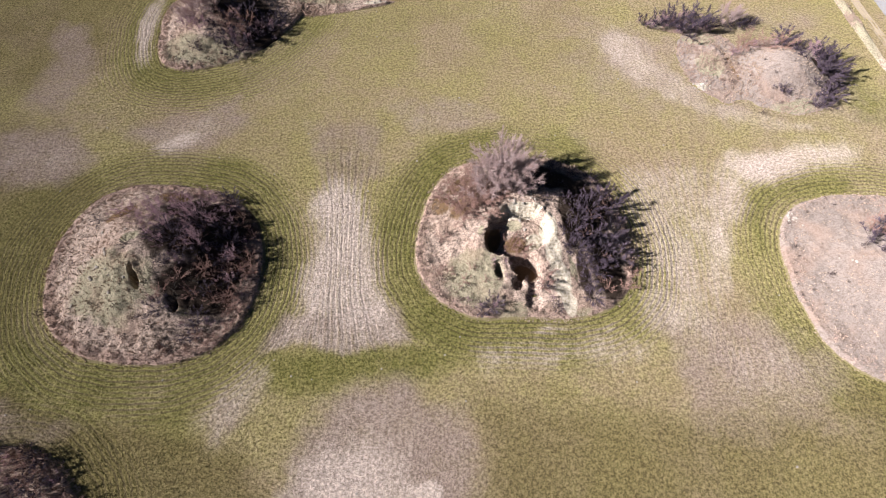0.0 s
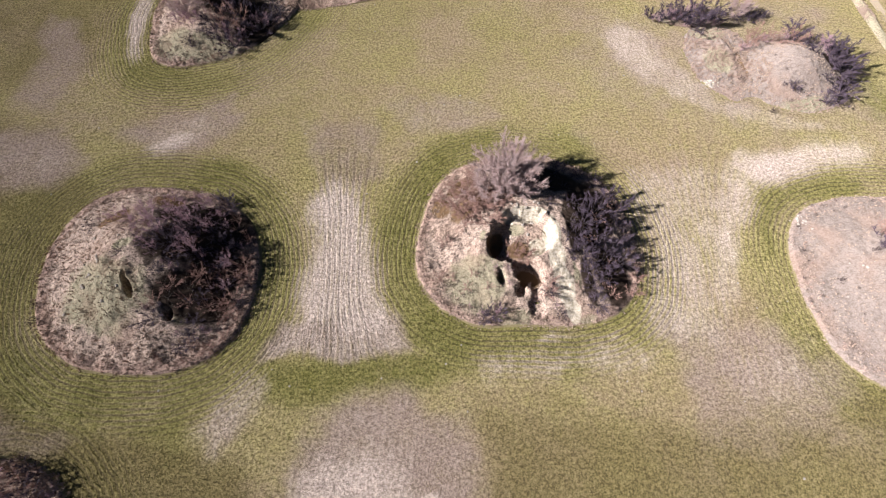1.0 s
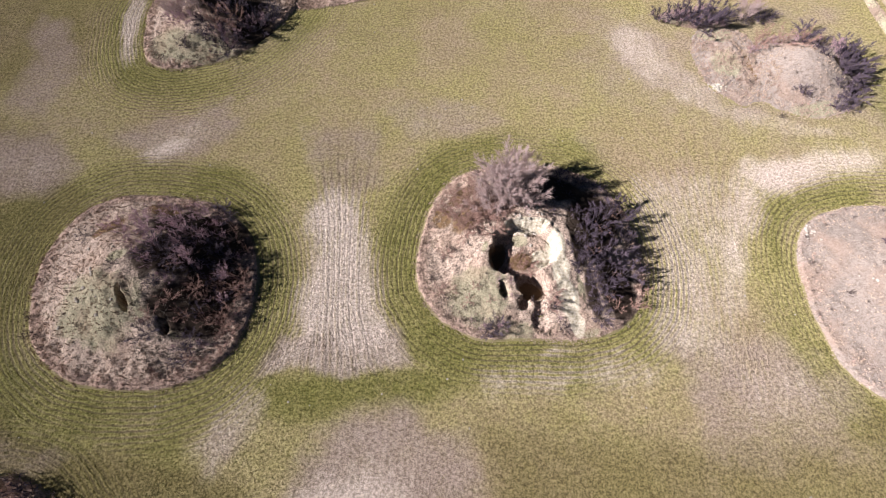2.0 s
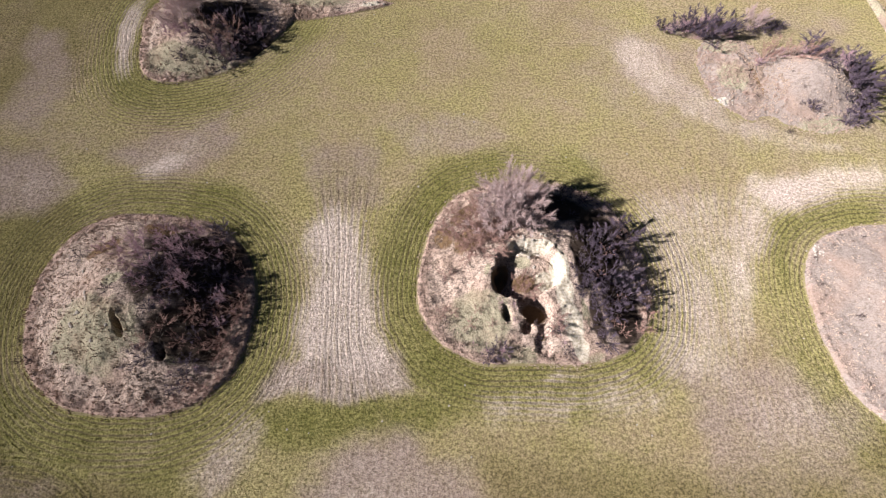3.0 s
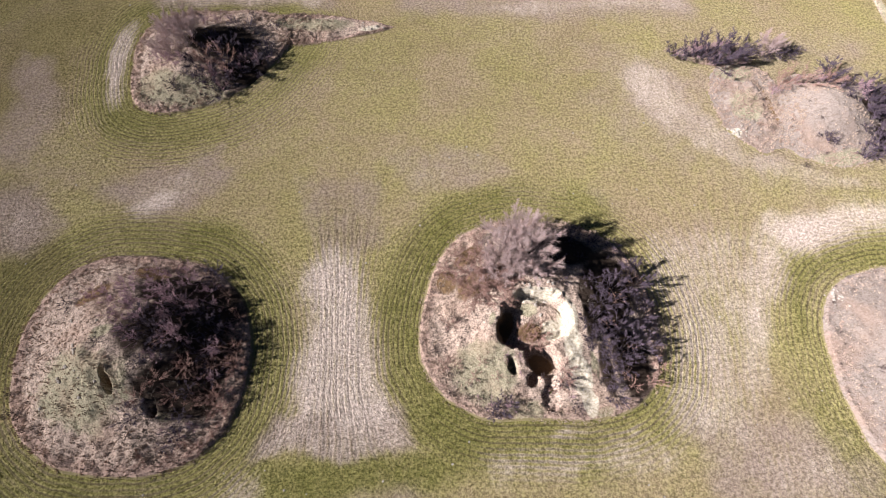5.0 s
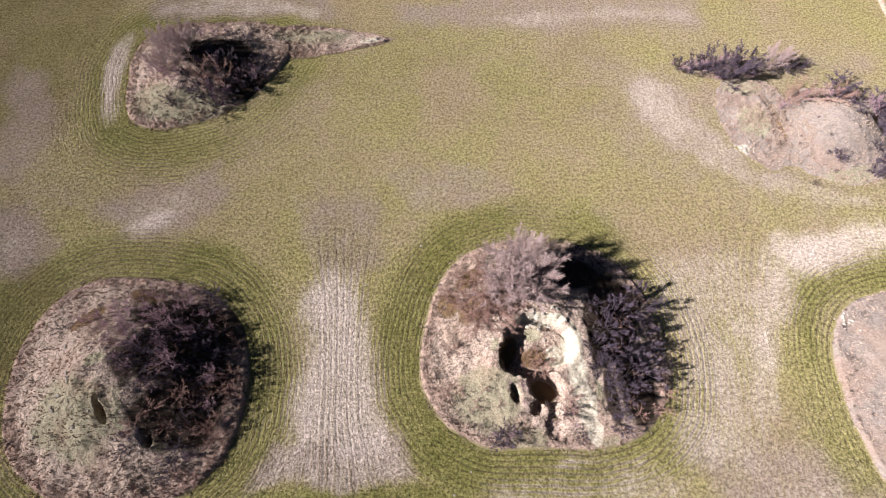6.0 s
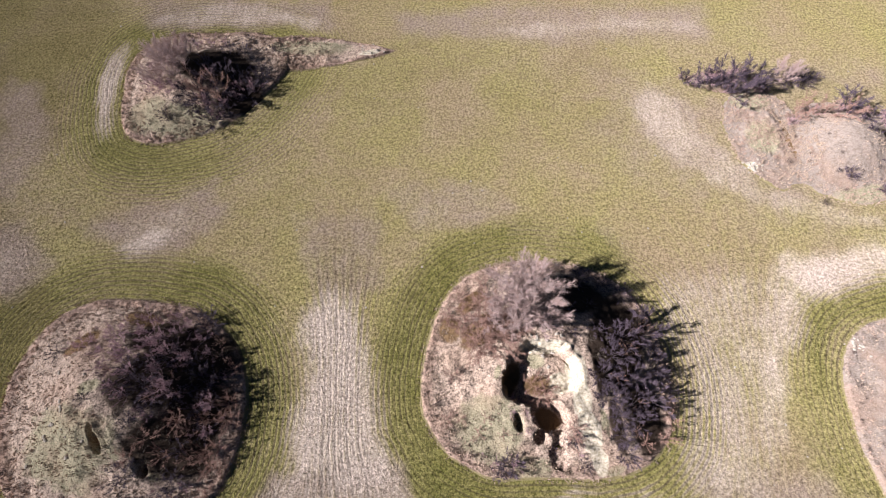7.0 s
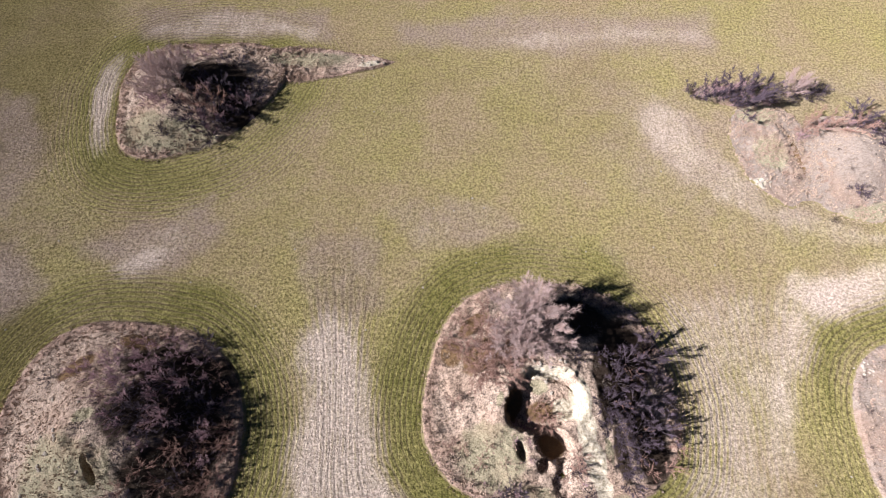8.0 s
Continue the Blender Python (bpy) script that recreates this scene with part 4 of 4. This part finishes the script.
# oval mound with the tail
for x, y, size in ((-36.4, 59.6, 0.72), (-35.2, 58.6, 0.72), (-34.0, 60.6, 0.66), (-37.4, 58.2, 0.5), (-33.6, 59.2, 0.66)):
    plant("tall", x, y, size)
for x, y, size in ((-36.8, 56.8, 1.3), (-35.4, 56.2, 1.4), (-38.4, 58.0, 1.1), (-34.2, 56.4, 1.2), (-38.2, 59.8, 1.0), (-33.4, 63.4, 1.3), (-35.2, 62.6, 1.2), (-32.0, 64.2, 1.1), (-37.0, 62.0, 1.0), (-30.4, 64.8, 0.8)):
    plant("plum", x, y, size, wide=1.1)
thicket(M3, 12, ["plum", "plum", "rusty"], -65, -5, 0.3, 0.85, 0.8, 1.5, 1.5)
thicket(M3, 10, ["round", "dense"], -65, 0, 0.25, 0.88, 0.6, 1.1, 1.7)
thicket(M3, 10, ["ivy", "dense"], 5, 60, 0.15, 0.85, 0.35, 0.6, 1.6)
for x, y in ((-35.5, 53.2), (-35.0, 52.8), (-32.6, 54.3), (-31.6, 54.2), (-33.9, 54.6)):
    plant("dense", x, y, RND.uniform(0.35, 0.5))
thicket(M3, 16, ["low"], 180, 300, 0.4, 0.95, 0.6, 1.0, 1.3)
# bleached mound and the shrubs behind it
for i in range(22):
    f = i / 21
    plant(("plum", "round", "plum", "plum")[i % 4], 28.6 + 9.6 * f + RND.uniform(-0.3, 0.3), 60.6 - 1.4 * f + RND.uniform(-1.3, 1.1), RND.uniform(0.9, 1.6) * (0.65 + 1.4 * f * (1 - f)), wide=0.85)
for x, y, size in ((41.0, 59.4, 0.6), (42.2, 60.2, 0.7), (43.4, 60.0, 0.75), (44.6, 60.6, 0.65), (45.6, 60.8, 0.5)):
    plant("dense", x, y, size)
plant("tall", 41.0, 60.6, 0.55)
plant("tall", 42.4, 61.2, 0.42)
for x, y, size in ((40.3, 53.6, 0.9), (41.2, 54.6, 1.0), (42.4, 55.2, 1.1), (43.6, 55.2, 0.9), (44.8, 55.0, 1.0), (46.4, 55.2, 0.9), (47.4, 54.6, 1.0)):
    plant("plum" if size < 1.0 else "rusty", x, y, size)
thicket(M4, 12, ["round", "plum"], 20, 80, 0.68, 0.96, 0.55, 0.9)
thicket(M4, 12, ["round", "dense"], -65, 30, 0.76, 0.99, 0.5, 0.85)
plant("round", 51.3, 50.9, 1.35)
plant("tree", 49.9, 52.6, 0.7)
plant("round", 52.2, 49.4, 1.0)
for kind, x, y, size in (("round", 44.3, 46.1, 0.45), ("dense", 44.8, 45.7, 0.4), ("low", 38.6, 48.1, 1.0), ("low", 41.4, 42.9, 1.2), ("dense", 49.1, 47.3, 0.5), ("dense", 48.7, 44.2, 0.5), ("low", 41.0, 48.0, 0.6)):
    plant(kind, x, y, size)
thicket(M4, 9, ["low"], 150, 300, 0.2, 0.85, 0.4, 0.7, 2.0)
# smooth mound
for kind, x, y, size in (("round", 45.9, 22.9, 0.8), ("rusty", 46.8, 24.6, 1.0), ("round", 47.6, 23.6, 0.9), ("rusty", 48.4, 25.0, 0.9), ("low", 44.6, 22.3, 1.0), ("low", 41.0, 19.4, 1.0), ("low", 46.6, 18.8, 0.8)):
    plant(kind, x, y, size)
thicket(M5, 16, ["low"], 85, 190, 0.84, 0.99, 0.35, 0.65, 0.9)
thicket(M5, 6, ["low"], 150, 260, 0.4, 0.9, 0.3, 0.5, 2.0)
# scrubby mound
thicket(M6, 56, ["rusty", "plum", "plum", "dense", "rusty"], 15, 95, 0.55, 0.95, 0.5, 0.85, 1.0)


# ---- track and road beyond the field ----
def strip(name, left, right, mat, label, category, ruts=()):
    """A way along y between two edges, with a crown or ruts across it."""
    ys = np.arange(20.0, 140.0, 0.8)
    us = np.linspace(0, 1, 25)
    gu, gy = np.meshgrid(us, ys)
    bend = -0.10 * (gy - 60) + 0.0016 * (gy - 60) ** 2
    x = left + (right - left) * gu + bend + 0.08 * rough(gy, gu, 0.3, 2)
    z = 0.035 + 0.03 * rough(x, gy, 1.1, 3) - 0.09 * ((gu < 0.02) | (gu > 0.98))
    for at, wide in ruts:
        z = z - 0.06 * np.exp(-((gu - at) / wide) ** 2)
    z = np.maximum(z, np.where((gu < 0.02) | (gu > 0.98), -0.2, 0.012))
    me = mesh_from(name, np.stack([x.ravel(), gy.ravel(), z.ravel()], 1), grid_faces(len(ys), len(us)), mat)
    tagged(new(name, me), label, category, kind="structure")


strip("dirt_track", 62.7, 64.0, DIRT, "narrow dirt track with two wheel ruts", "track", ((0.27, 0.1), (0.73, 0.1)))
strip("road", 66.2, 71.5, ASPHALT, "grey worn asphalt road beside the field", "road")


# ---- stones ----
ROCKS = []
for k in range(3):
    bm = bmesh.new()
    bmesh.ops.create_icosphere(bm, subdivisions=2, radius=1.0)
    for v in bm.verts:
        f = 1 + 0.35 * noise.noise(v.co * 1.3 + Vector((k * 5.0, 0, 0))) + 0.12 * noise.noise(v.co * 3.1)
        v.co = Vector((v.co.x * f * 1.15, v.co.y * f, v.co.z * f * 0.7))
    rock = bpy.data.meshes.new("stone")
    bm.to_mesh(rock)
    bm.free()
    rock.materials.append(CHALK)
    ROCKS.append(rock)


def stone(x, y, r, label, group):
    ob = tagged(new("stone", RND.choice(ROCKS)), label, "stone", group)
    ob.matrix_basis = pose(x, y, float(land(x, y)) + r * 0.3, RND.uniform(-20, 20), RND.uniform(-20, 20), RND.uniform(0, 360)) @ Matrix.Scale(r, 4)


def heap(x, y, spread, count, lo, hi, label, group):
    for _ in range(count):
        stone(x + RND.gauss(0, spread), y + RND.gauss(0, spread), RND.uniform(lo, hi), label, group)


for x, y in ((-2.7, 43.9), (1.7, 45.2), (-0.4, 43.6), (23.6, 49.0), (32.0, 0.9), (0.2, 10.5), (3.0, 44.0), (27.5, 37.5), (-8.0, 70.5), (19.3, 69.3), (-46.1, 69.0), (12.5, 40.6), (30.5, 70.5)):
    stone(x, y, RND.uniform(0.08, 0.13), "pale stone lying on the wheat field", "field stones")
for _ in range(110):
    x, y = RND.uniform(-50, 55), RND.uniform(-2, 74)
    if min(float(m.outside(x, y)) for m in MOUNDS + BANKS) > 0.6:
        stone(x, y, RND.uniform(0.055, 0.105), "small pale stone in the sown field", "field stones")
heap(34.6, 47.6, 0.55, 30, 0.06, 0.18, "white chalk lump at the foot of the bank", "chalk lumps")
heap(39.9, 26.8, 0.4, 14, 0.06, 0.16, "white chalk lump at the foot of the bank", "chalk lumps")
heap(-11.4, 64.3, 0.7, 20, 0.06, 0.18, "white chalk lump on the grass bank", "chalk lumps")
heap(8.4, 26.0, 1.1, 26, 0.05, 0.17, "broken chalk at the rim of the pit", "chalk lumps")
heap(-34.6, 18.4, 1.8, 16, 0.08, 0.18, "white stone in the mossy grass of the mound", "mound stones")
heap(47.5, 17.5, 2.6, 16, 0.07, 0.16, "white stone in the dry grass of the mound", "mound stones")
